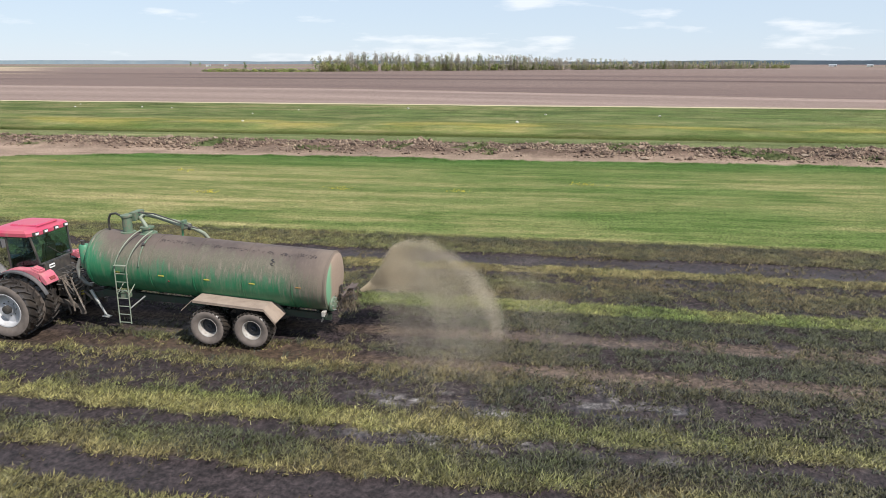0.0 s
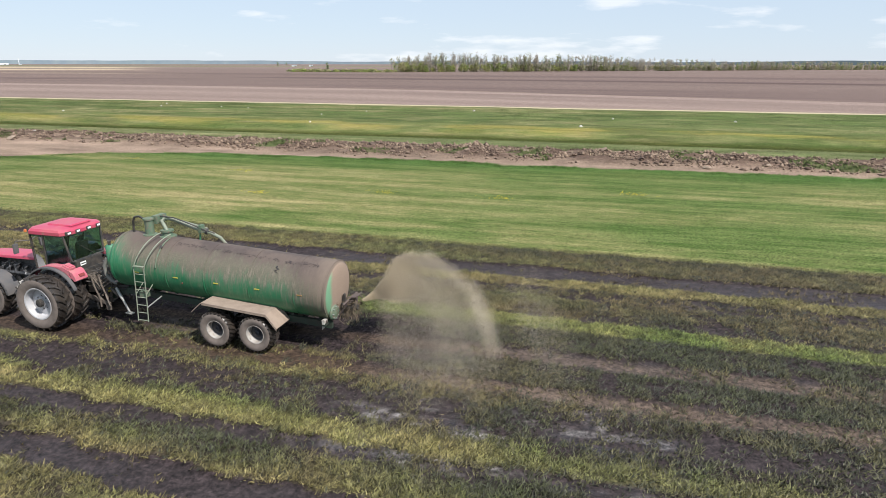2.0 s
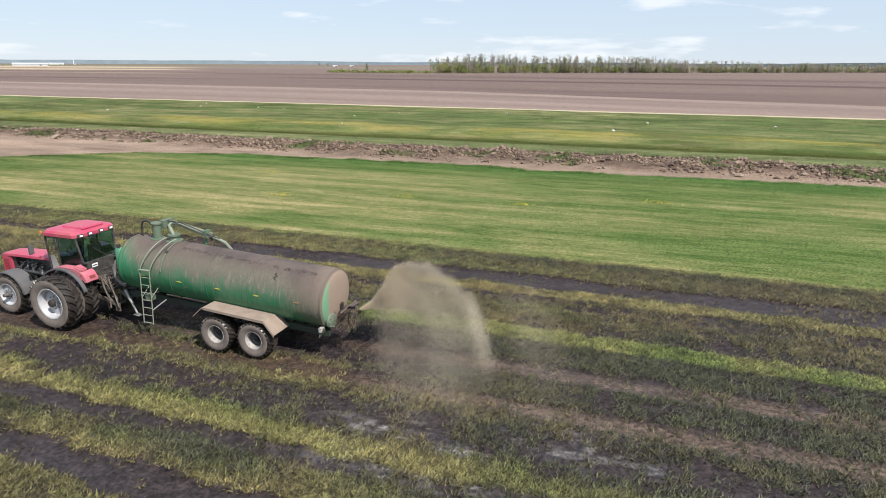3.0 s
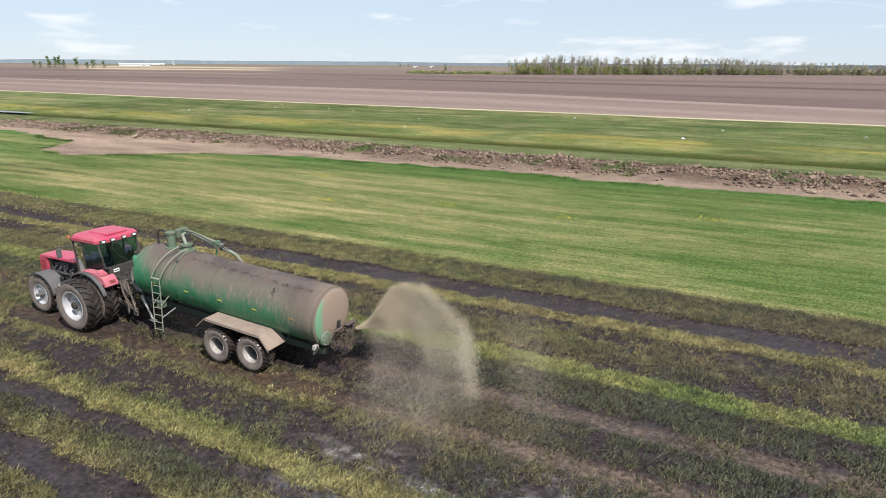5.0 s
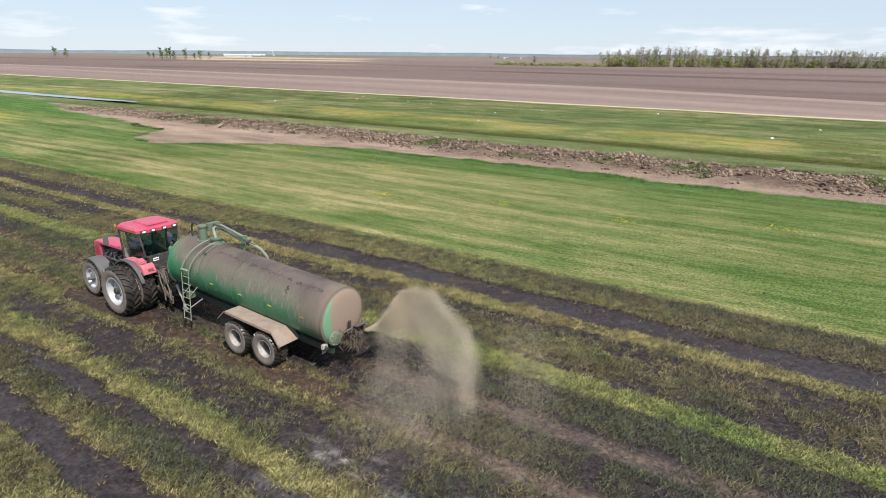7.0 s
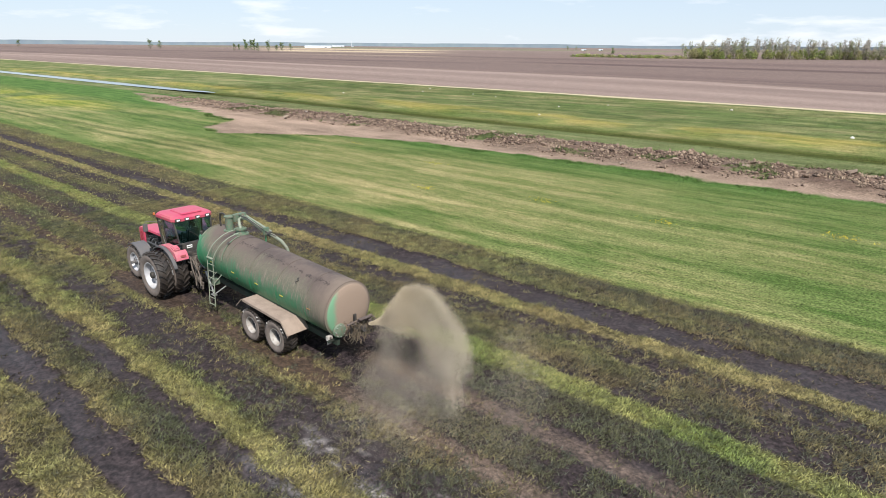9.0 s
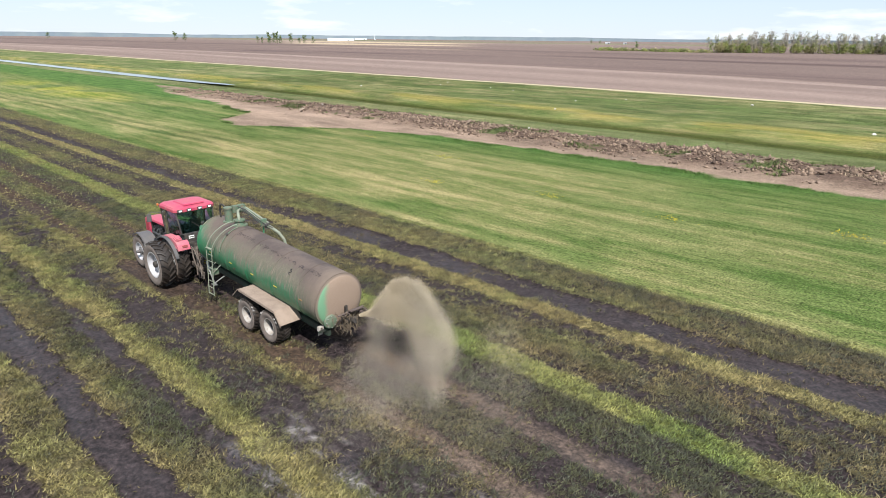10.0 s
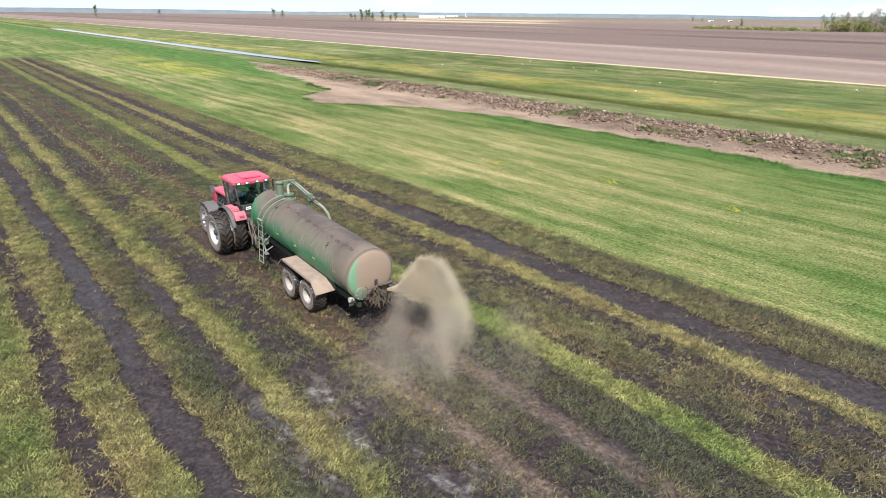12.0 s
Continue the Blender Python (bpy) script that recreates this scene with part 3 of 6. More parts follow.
# the same strips farther along
px, py, pr = scatter(120000, -150, -25, -16, 11.9, 8)
cover, dry, soiled = strips(px, py)
keep = pr < cover * np.interp(px, [-150, -60, -25], [0.35, 0.6, 1.0])
px, py, dry, soiled = px[keep], py[keep], dry[keep], soiled[keep]
blades("far_stubble_grass", px, py, np.full(len(px), 0.10), np.full(len(px), 0.07), leaf_tint(px, py, dry, soiled), 2, "short soiled grass in strips along the field", 0.9, 12, (0.5, 1.6), m_stubble, 1.4)

# mown meadow
px, py, pr = scatter(110000, -50, 40, 11.5, 38.5, 6)
sw = ground_colour(px, py)[0]
keep = soil_strip(px, py) < 0.35
px, py, sw = px[keep], py[keep], sw[keep]
lush = 0.05 + 0.12 * step(31, 36, py) * fbm(px, py, 3, 18)
blades("meadow_grass", px, py, 0.7 * lush + 0.02 * fbm(px, py, 1.5, 19), np.full(len(px), 0.05), sw, 2, "mown bright green meadow grass with pale swaths", 2.2, 3, (0.6, 1.5))

# lusher tufts along the edge of the bare soil
px, py, pr = scatter(60000, -70, 46, 25, 40, 101)
edge = soil_strip(px, py)
near = soil_strip(px, py + 1.3)
keep = (edge < 0.3) & (near > 0.5) & (pr < step(0.42, 0.6, fbm(px, py, 2.2, 102)))
px, py = px[keep], py[keep]
blades("verge_grass", px, py, 0.08 + 0.14 * fbm(px, py, 2.0, 103), np.full(len(px), 0.06), mixed((0.050, 0.102, 0.022), (0.085, 0.145, 0.036), fbm(px, py, 0.8, 104)), 3, "lush green tufts along the edge of the bare soil", 1.2, 105, (0.6, 1.5))

# small patches of yellow flowers in the meadow
rng = np.random.default_rng(61)
at = rng.integers(0, 6, 200)
px = np.array([-6.9, 0.7, -21.0, -34.0, 9.0, -15.0])[at] + rng.normal(0, 0.55, 200)
py = np.array([22.3, 22.5, 27.5, 30.5, 26.0, 20.0])[at] + rng.normal(0, 0.3, 200)
blades("yellow_flowers", px, py, np.full(200, 0.09), np.full(200, 0.06), np.tile(np.array((0.48, 0.40, 0.04)), (200, 1)), 2, "patches of small yellow flowers in the mown meadow", 1.0, 71, (0.7, 1.2))

# rough grass on the banks of the ditch
px, py, pr = scatter(60000, -120, 75, 46.0, 98.0, 7)
keep = soil_strip(px, py) < 0.3
px, py = px[keep], py[keep]
sw = ground_colour(px, py)[0]
blades("bank_grass", px, py, 0.05 + 0.14 * fbm(px, py, 2.5, 20) ** 2, np.full(len(px), 0.09), sw * 1.05, 3, "rough green and yellow grass on the ditch banks", 1.6, 4, (0.6, 1.45))


# ---- spoil, stones, water, distance ----
m_clay = tinted("clay_clods", rough=0.9, grain=0.3, size=0.12, bump=0.4, spec=0.2)


def lump_mesh(name, seed, r, rough, mat, colour):
    """An uneven lump the size r."""
    bm = bmesh.new()
    bmesh.ops.create_icosphere(bm, subdivisions=1, radius=r)
    rng = random.Random(seed)
    for v in bm.verts:
        v.co *= 1 + rough * (rng.random() - 0.5) * 2
        v.co.z *= 0.65
    me = bpy.data.meshes.new(name)
    bm.to_mesh(me)
    bm.free()
    at = me.attributes.new("tint", "FLOAT_COLOR", "POINT")
    for k in range(len(me.vertices)):
        f = 0.8 + 0.4 * rng.random()
        at.data[k].color = (colour[0] * f, colour[1] * f, colour[2] * f, 1)
    me.materials.append(mat)
    return me


spoil = thing("spoil_bank", "long bank of thrown-up brown clay clods beside the ditch", "soil heap", (0, 43.5, 0), kind="")
rng = random.Random(12)
clod_meshes = [lump_mesh("clod", k, 0.32, 0.6, m_clay, c) for k, c in enumerate(((0.17, 0.12, 0.09), (0.11, 0.076, 0.06), (0.27, 0.21, 0.16), (0.15, 0.105, 0.08), (0.21, 0.155, 0.115)))]
for k in range(260):
    x = rng.uniform(-62, 48)
    y = np.interp(x - SHIFT, [-130, -84, -50, 300], [44.5, 42.9, 42.9, 43.2]) + rng.gauss(-0.4, 1.8)
    ob = new("clod", clod_meshes[k % 5])
    s = 0.25 + 0.95 * rng.random() ** 3
    z = float(height(np.array([x]), np.array([y]))[0])
    ob.parent = spoil
    ob.matrix_basis = Matrix.LocRotScale((x, y - 43.5, z + 0.05 * s), Euler((rng.uniform(-0.4, 0.4), rng.uniform(-0.4, 0.4), rng.uniform(0, 6))), (s * rng.uniform(0.8, 1.6), s, s * rng.uniform(0.6, 1.1)))


def crumbs(name, px, py, size, colours, mat, seed):
    """Many small uneven lumps in one mesh."""
    rng = np.random.default_rng(seed)
    n = len(px)
    octa = np.array([(1, 0, 0), (0, 1, 0), (-1, 0, 0), (0, -1, 0), (0, 0, 0.8), (0, 0, -0.5)], float)
    faces = np.array([(0, 1, 4), (1, 2, 4), (2, 3, 4), (3, 0, 4), (1, 0, 5), (2, 1, 5), (3, 2, 5), (0, 3, 5)])
    v = octa[None] * rng.uniform(0.6, 1.4, (n, 6, 1)) * size[:, None, None] * rng.uniform(0.45, 1.9, (n, 1, 3))
    a = rng.uniform(0, 6.28, n)
    c, s = np.cos(a)[:, None], np.sin(a)[:, None]
    v = np.stack([v[..., 0] * c - v[..., 1] * s, v[..., 0] * s + v[..., 1] * c, v[..., 2]], -1)
    v += np.stack([px, py, height(px, py) + 0.2 * size], 1)[:, None]
    f = (faces[None] + 6 * np.arange(n)[:, None, None]).reshape(-1, 3)
    return quick_mesh(name, v.reshape(-1, 3), f, mat, np.repeat(colours, 6, 0))


px, py, pr = scatter(52000, -100, 52, 38, 48, 9)
crest = np.interp(px - SHIFT, [-130, -84, -50, 300], [44.5, 42.9, 42.9, 43.2])
keep = (pr < np.exp(-(((py - crest + 0.3) / 3.7) ** 4)) * step(0.34, 0.56, fbm(px, py, 2.0, 35)) * np.interp(px, [-100, -60, -40], [0.4, 0.7, 1.0])) & (soil_strip(px, py) > 0.3)
px, py = px[keep], py[keep]
tone = np.random.default_rng(3).uniform(0, 1, len(px))
rest = new("crumbled_clay", crumbs("crumbled_clay", px, py, 0.035 + 0.15 * tone**3, mixed((0.085, 0.058, 0.045), (0.29, 0.212, 0.155), np.roll(tone, 7) ** 1.6), m_clay, 4))
rest.parent = spoil
rest.location = (0, -43.5, 0)
tagged(rest, "crumbled clay between the clods", kind="stuff")
# torn roots and dry stalks thrown up with the clay, and weeds grown through it
px, py, pr = scatter(9000, -75, 50, 39, 47.5, 91)
keep = (pr < np.exp(-(((py - 43) / 3.4) ** 4)) * step(0.42, 0.62, fbm(px, py, 3.0, 92))) & (soil_strip(px, py) > 0.3)
px, py = px[keep], py[keep]
blades("torn_roots", px, py, np.full(len(px), 0.20), np.full(len(px), 0.05), mixed((0.10, 0.075, 0.05), (0.46, 0.37, 0.25), np.random.default_rng(93).random(len(px))), 2, "torn roots and dry stalks lying on the clay bank", 2.0, 94, (0.6, 1.3), None, 1.5)
px, py, pr = scatter(26000, -75, 50, 38.8, 47.5, 95)
keep = (pr < step(0.59, 0.67, fbm(px * 0.7, py, 2.6, 87))) & (soil_strip(px, py) > 0.3)
px, py = px[keep], py[keep]
blades("bank_weeds", px, py, 0.10 + 0.16 * fbm(px, py, 1.2, 97), np.full(len(px), 0.08), mixed((0.060, 0.085, 0.026), (0.13, 0.155, 0.055), np.random.default_rng(98).random(len(px))), 3, "dark green weeds growing in clumps on the clay bank", 0.9, 99, (0.6, 1.3))

m_stone = surface("pale_stone", (0.62, 0.60, 0.56), 0.8, size=0.1, second=(0.42, 0.40, 0.36))
rng = random.Random(77)
for k in range(15):
    x, y = rng.uniform(-85, 25), rng.choice((rng.uniform(76, 94), rng.uniform(60, 90)))
    if k < 3:
        x, y = (-26.0, -14.0, -60.0)[k], (46.8, 47.2, 44.0)[k]
    ob = new("pale_stone", lump_mesh("pale_stone", 200 + k, rng.uniform(0.12, 0.24), 0.3, m_stone, (0.6, 0.58, 0.54)))
    ob.location = (x, y, float(height(np.array([x]), np.array([y]))[0]) + 0.06)
    tagged(ob, "small whitish stone lying in the bank grass", "stone", "stones on the bank")

m_water = bpy.data.materials.new("ditch_water")
m_water.use_nodes = True
wp = m_water.node_tree.nodes["Principled BSDF"]
wp.inputs["Base Color"].default_value = (0.04, 0.05, 0.05, 1)
wp.inputs["Roughness"].default_value = 0.06
wn = m_water.node_tree.nodes.new("ShaderNodeTexNoise")
wn.inputs["Scale"].default_value = 3.0
wb = m_water.node_tree.nodes.new("ShaderNodeBump")
wb.inputs["Strength"].default_value = 0.06
m_water.node_tree.links.new(wn.outputs["Fac"], wb.inputs["Height"])
m_water.node_tree.links.new(wb.outputs["Normal"], wp.inputs["Normal"])
s = Shape()
xs = np.linspace(-420, -107, 40)
top, low = [], []
for x in xs:
    w = np.interp(x, [-420, -150, -118, -107], [3.3, 3.2, 2.2, 0.3]) + 0.5 * (fbm(np.array([x]), np.array([0.0]), 18, 5)[0] - 0.5)
    mid = 56.9
    top.append((x, mid + w, -0.12))
    low.append((x, mid - w, -0.12))
n = len(xs)
s.add(top + low, [(i, i + 1, n + i + 1, n + i) for i in range(n - 1)])
water = tagged(new("water", s.mesh("water", m_water)), "still water shining in the drainage ditch", "water", kind="structure")

# far forest along the skyline, the blue of distance haze put into its colour
m_forest = surface("far_forest_hazed", (0.19, 0.24, 0.28), 0.95, second=(0.24, 0.29, 0.31), size=60, amount=0.8, fine=8, bump=0, spec=0.0)
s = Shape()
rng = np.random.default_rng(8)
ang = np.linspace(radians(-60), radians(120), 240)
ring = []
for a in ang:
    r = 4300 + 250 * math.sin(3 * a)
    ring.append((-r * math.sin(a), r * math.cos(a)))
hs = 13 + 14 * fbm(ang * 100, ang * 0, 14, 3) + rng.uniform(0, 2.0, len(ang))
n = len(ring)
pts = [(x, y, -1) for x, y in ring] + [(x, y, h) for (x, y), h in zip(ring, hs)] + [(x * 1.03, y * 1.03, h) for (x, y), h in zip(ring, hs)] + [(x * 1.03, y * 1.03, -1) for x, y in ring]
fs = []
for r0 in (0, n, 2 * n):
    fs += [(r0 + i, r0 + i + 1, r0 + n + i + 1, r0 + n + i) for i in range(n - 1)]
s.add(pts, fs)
tagged(new("backdrop", s.mesh("backdrop", m_forest)), "low forest along the far skyline, painted bluish with haze", "forest", kind="structure")
# ---- woods and far buildings ----
m_leaf = tinted("spring_leaves", rough=0.8, grain=0.2, size=2.0, spec=0.05, through_light=0.45)


def tree_arrays(rng, at, tall, wide, leafy, tone, clumps, bare=0.0):
    """Trunk, limbs and many small leaf clumps of one tree, as arrays."""
    V, F, C = [], [], []
    x0, y0 = at
    bark = np.array((0.16, 0.14, 0.125)) if bare > 0.4 else np.array((0.10, 0.085, 0.07))

    def stick(p, q, r0, r1):
        d = np.subtract(q, p)
        u = np.cross(d, (0.3, 0.9, 0.1))
        u = u / np.linalg.norm(u)
        w = np.cross(d / np.linalg.norm(d), u)
        n = len(V)
        for pt, r in ((p, r0), (q, r1)):
            for k in range(3):
                a = 2.094 * k
                V.append(np.add(pt, r * (math.cos(a) * u + math.sin(a) * w)))
                C.append(bark)
        for k in range(3):
            j = (k + 1) % 3
            F.append((n + k, n + j, n + 3 + j))
            F.append((n + k, n + 3 + j, n + 3 + k))

    top = np.array((x0 + rng.normal(0, 0.03 * tall), y0, tall))
    stick((x0, y0, -0.6), top, 0.016 * tall, 0.004 * tall)
    limbs = []
    for k in range(7):
        f = rng.uniform(0.3, 0.92)
        a = rng.uniform(0, 6.28)
        base = np.array((x0, y0, f * tall))
        reach = wide * (1.15 - 0.8 * f) * rng.uniform(0.6, 1.0)
        tip = base + np.array((math.cos(a) * reach, math.sin(a) * reach, rng.uniform(0.1, 0.2) * tall))
        stick(base, tip, 0.006 * tall, 0.002 * tall)
        limbs.append(tip)
    for k in range(clumps):
        if rng.random() < 0.6:
            c = limbs[int(rng.integers(len(limbs)))] + rng.normal(0, 0.2 * wide, 3)
        else:
            f = rng.uniform(0.15, 1.02)
            a = rng.uniform(0, 6.28)
            r = wide * math.sqrt(rng.random()) * (1.1 - 0.75 * f)
            c = np.array((x0 + r * math.cos(a), y0 + r * math.sin(a), f * tall))
        sz = leafy * rng.uniform(0.5, 1.3)
        n = len(V)
        u = rng.normal(0, 1, 3)
        u /= np.linalg.norm(u)
        w = np.cross(u, rng.normal(0, 1, 3))
        w /= np.linalg.norm(w) + 1e-6
        col = tone * rng.uniform(0.65, 1.35)
        for p in (u * sz, w * sz, -u * sz * 0.7, -w * sz):
            V.append(c + p)
            C.append(col)
        F.append((n, n + 1, n + 2))
        F.append((n, n + 2, n + 3))
    return V, F, C


def tree_mesh(name, trees):
    V, F, C = [], [], []
    for v, f, c in trees:
        n = len(V)
        V += v
        C += c
        F += [(a + n, b + n, d + n) for a, b, d in f]
    return quick_mesh(name, np.array(V), np.array(F), m_leaf, np.array(C))


rng = np.random.default_rng(21)
TONES = [np.array(c) for c in ((0.38, 0.38, 0.22), (0.32, 0.36, 0.18), (0.38, 0.34, 0.27), (0.43, 0.39, 0.33), (0.15, 0.19, 0.09))]
# the birch and willow wood, running away from the near corner
wood = []
for k in range(820):
    f = rng.random() ** 1.25
    x = -196 + SHIFT + 560 * f + rng.normal(0, 4)
    y = 530 + 470 * f**1.1 + abs(rng.normal(0, 14)) + 4
    tall = np.interp(f, [0, 0.05, 0.3, 0.5, 1], [12.0, 15.5, 14, 10.5, 9]) * rng.uniform(0.55, 1.12)
    tone = TONES[int(rng.choice(5, p=(0.16, 0.12, 0.34, 0.32, 0.06)))]
    wood.append(tree_arrays(rng, (x, y), tall, tall * 0.2, 0.29, tone, 165, 0.6))
SHRUBS = [np.array(c) for c in ((0.30, 0.31, 0.12), (0.24, 0.29, 0.10), (0.33, 0.30, 0.17), (0.20, 0.22, 0.10))]
for k in range(700):
    f = rng.random() ** 1.3
    x = -290 + SHIFT + 640 * f
    y = 518 + 450 * np.clip((x + 190) / 500, 0, 1) + rng.normal(0, 4)
    inside = x > -192 + SHIFT
    tall = rng.uniform(3.5, 8.5) * np.interp(x, [-190, 0, 300], [1.0, 0.8, 0.6]) if inside else rng.uniform(1.2, 3.0)
    wood.append(tree_arrays(rng, (x, y), tall, 2.6 if inside else 2.2, 0.55, SHRUBS[int(rng.integers(4))] * (1.0 if inside else 1.15), 70 if inside else 40, 0.3))
tagged(new("birch_wood", tree_mesh("birch_wood", wood)), "pale spring birch and willow wood beyond the ploughed field", "wood", kind="stuff")

# single trees far off
FAR_TREES = [(-841, 510, 9, 0), (-800, 492, 9, 1), (-775, 487, 14, 1), (-758, 478, 9, 0), (-742, 474, 13, 0), (-731, 472, 14, 1), (-720, 470, 10, 0), (-709, 478, 12, 0), (-705, 488, 8, 0), (-738, 520, 11, 0), (-759, 549, 9, 0), (-1076, 496, 14, 0), (-1066, 508, 13, 0), (-1480, 420, 12, 0), (-1110, 220, 16, 1), (-269, 561, 8, 1), (-780, 1360, 9, 0), (-760, 1365, 8, 0)]
for x, y, tall, kind in FAR_TREES:
    # leaf tone lifted by 1.35 to put distance haze into the colour
    tone = TONES[4] * 1.35 * (1.0 if kind else 0.85)
    v, f, c = tree_arrays(rng, (0, 0), tall, tall * (0.22 if kind else 0.34), 0.045 * tall, tone, 280)
    n = [i for i, q in enumerate(c) if abs(q[0] - 0.10) < 1e-6 and abs(q[1] - 0.085) < 1e-6]
    top = thing("far_tree", "dark green tree standing alone at the far field edge", "tree", (x, y, 0), "far field trees")
    wood_n = len(n)
    trunk = new("trunk", quick_mesh("trunk", np.array(v[:wood_n]), np.array([q for q in f if max(q) < wood_n]), m_leaf, np.array(c[:wood_n])))
    trunk.parent = top
    crown = new("crown", quick_mesh("crown", np.array(v[wood_n:]), np.array([[i - wood_n for i in q] for q in f if min(q) >= wood_n]), m_leaf, np.array(c[wood_n:])))
    crown.parent = top
# low farm buildings on the skyline
m_white = surface("white_cladding", (0.78, 0.79, 0.80), 0.7, size=4, second=(0.66, 0.68, 0.70), fine=0.5, bump=0)
m_tin = surface("grey_tin_roof", (0.55, 0.58, 0.60), 0.5, size=6, fine=0.5, bump=0)
m_hole = surface("dark_opening", (0.05, 0.055, 0.06), 0.5, fine=0.5, bump=0)
for x, y, long, deep, tall, turn in [(-1500, 1184, 75, 18, 3, 45), (-2180, 1830, 50, 16, 3, 45), (-770, 1420, 10, 6, 2.5, 20), (-735, 1440, 8, 6, 2.5, 20), (720, 1700, 16, 8, 3, -15), (800, 1690, 12, 8, 3, -15)]:
    shed = thing("farm_shed", "long low white farm building far across the fields", "farm building", (0, 0, 0), "far farm buildings")
    parts = []
    parts.append(part("wall", Shape().box((0, 0, tall / 2), (long, deep, tall)), m_white, shed))
    parts.append(part("roof", Shape().add([(-long / 2 - 1, -deep / 2 - 1, tall), (long / 2 + 1, -deep / 2 - 1, tall), (long / 2 + 1, 0, tall + 0.2 * deep), (-long / 2 - 1, 0, tall + 0.2 * deep), (-long / 2 - 1, deep / 2 + 1, tall), (long / 2 + 1, deep / 2 + 1, tall)],
                                                 [(0, 1, 2, 3), (3, 2, 5, 4), (0, 3, 4), (1, 5, 2), (0, 4, 5, 1)]), m_tin, shed))
    parts.append(part("opening", Shape().box((long * 0.3, -deep / 2 - 0.05, tall * 0.4), (4, 0.3, tall * 0.55)), m_hole, shed))
    shed.matrix_basis = pose(x, y, 0, 0, 0, turn)
# a slim white mast beside the far sheds
mast = thing("radio_mast", "slim white mast beside the far farm buildings", "mast", (-2115, 1850, 0))
part("pole", Shape().tube([(-2115, 1850, -1), (-2115, 1850, 24)], [1.1, 0.6], 8), m_white, mast)
part("base_hut", Shape().box((-2111, 1850, 1.5), (8, 5, 3)), m_tin, mast, "small grey hut at the mast's foot")
# ---- paints and metals of the rig ----
m_red = surface("red_paint", (0.43, 0.047, 0.100), 0.42, size=0.5, second=(0.44, 0.105, 0.120), amount=0.7, dirt=(0.30, 0.20, 0.15), dirt_amount=0.12, bump=0.05)
m_redgrill = surface("dark_red_grille", (0.30, 0.03, 0.04), 0.55, size=0.3)
m_black = surface("black_steel", (0.025, 0.025, 0.026), 0.5, size=0.2, second=(0.10, 0.085, 0.07), amount=0.7, bump=0.2)
m_engine = surface("oily_engine_metal", (0.13, 0.13, 0.135), 0.4, 0.5, size=0.12, second=(0.018, 0.018, 0.02), amount=0.9, bump=0.3)
m_grey = surface("grey_plastic", (0.085, 0.085, 0.090), 0.6, size=0.4, second=(0.125, 0.112, 0.105), amount=0.7, bump=0.1)
m_rubber = surface("muddy_rubber", (0.024, 0.021, 0.020), 0.30, size=0.25, second=(0.052, 0.041, 0.033), amount=0.75, dirt=(0.11, 0.085, 0.068), dirt_amount=0.05, bump=0.3)
m_sidewall = surface("dusty_sidewall", (0.175, 0.142, 0.122), 0.88, size=0.2, second=(0.115, 0.092, 0.078), amount=0.8, bump=0.15)
m_rim = surface("silver_rim", (0.46, 0.46, 0.48), 0.5, 0.1, size=0.3, second=(0.36, 0.34, 0.32), amount=0.6, dirt=(0.28, 0.23, 0.19), dirt_amount=0.1, bump=0.05)
# dusty disc, near-black blue to paint in the shade of the hollow wheel
m_disc = surface("dusty_shaded_disc", (0.030, 0.034, 0.045), 0.6, 0.1, size=0.2, second=(0.055, 0.05, 0.048), amount=0.7, bump=0.1)
m_lamp = surface("lamp_lens", (0.85, 0.86, 0.88), 0.15, size=0.1, second=(0.7, 0.7, 0.72), bump=0)
m_plate = surface("white_plate", (0.82, 0.82, 0.80), 0.5, size=0.2, bump=0)
m_orange = surface("orange_lens", (0.52, 0.15, 0.04), 0.3, size=0.1, bump=0)
m_redlens = surface("red_lens", (0.24, 0.045, 0.045), 0.5, size=0.1, bump=0)
m_yellow = surface("yellow_paint", (0.52, 0.43, 0.06), 0.6, size=0.1, second=(0.32, 0.27, 0.08), bump=0)
m_green = surface("green_paint", (0.025, 0.19, 0.095), 0.5, size=0.25, second=(0.10, 0.22, 0.13), amount=0.7, dirt=(0.17, 0.13, 0.10), dirt_amount=0.35, bump=0.1)
m_under = surface("grimy_dark_green_steel", (0.018, 0.040, 0.026), 0.7, size=0.25, second=(0.034, 0.030, 0.025), amount=0.9, bump=0.2)
m_pale_green = surface("weathered_green_paint", (0.080, 0.145, 0.092), 0.65, size=0.2, second=(0.13, 0.14, 0.10), amount=0.8, dirt=(0.17, 0.13, 0.10), dirt_amount=0.4, bump=0.15)
m_mudplate = surface("mud_caked_sheet", (0.29, 0.225, 0.178), 0.9, size=0.3, second=(0.22, 0.165, 0.13), amount=0.8, fine=0.02, bump=0.25, dirt=(0.12, 0.09, 0.07), dirt_amount=0.05)
m_crust = surface("dried_slurry", (0.115, 0.088, 0.080), 0.92, size=0.15, second=(0.075, 0.055, 0.05), amount=0.8, bump=0.4)
m_straw = surface("hanging_straw", (0.15, 0.115, 0.075), 0.9, size=0.1, second=(0.06, 0.045, 0.033), amount=0.8, bump=0)
m_chrome = surface("grey_steel", (0.36, 0.37, 0.35), 0.4, 0.4, size=0.2, second=(0.35, 0.33, 0.30), amount=0.7, bump=0.05)
m_faded = surface("faded_pink_red_paint", (0.45, 0.100, 0.145), 0.5, size=0.3, second=(0.44, 0.165, 0.175), amount=0.8, dirt=(0.30, 0.21, 0.16), dirt_amount=0.2, bump=0.05)
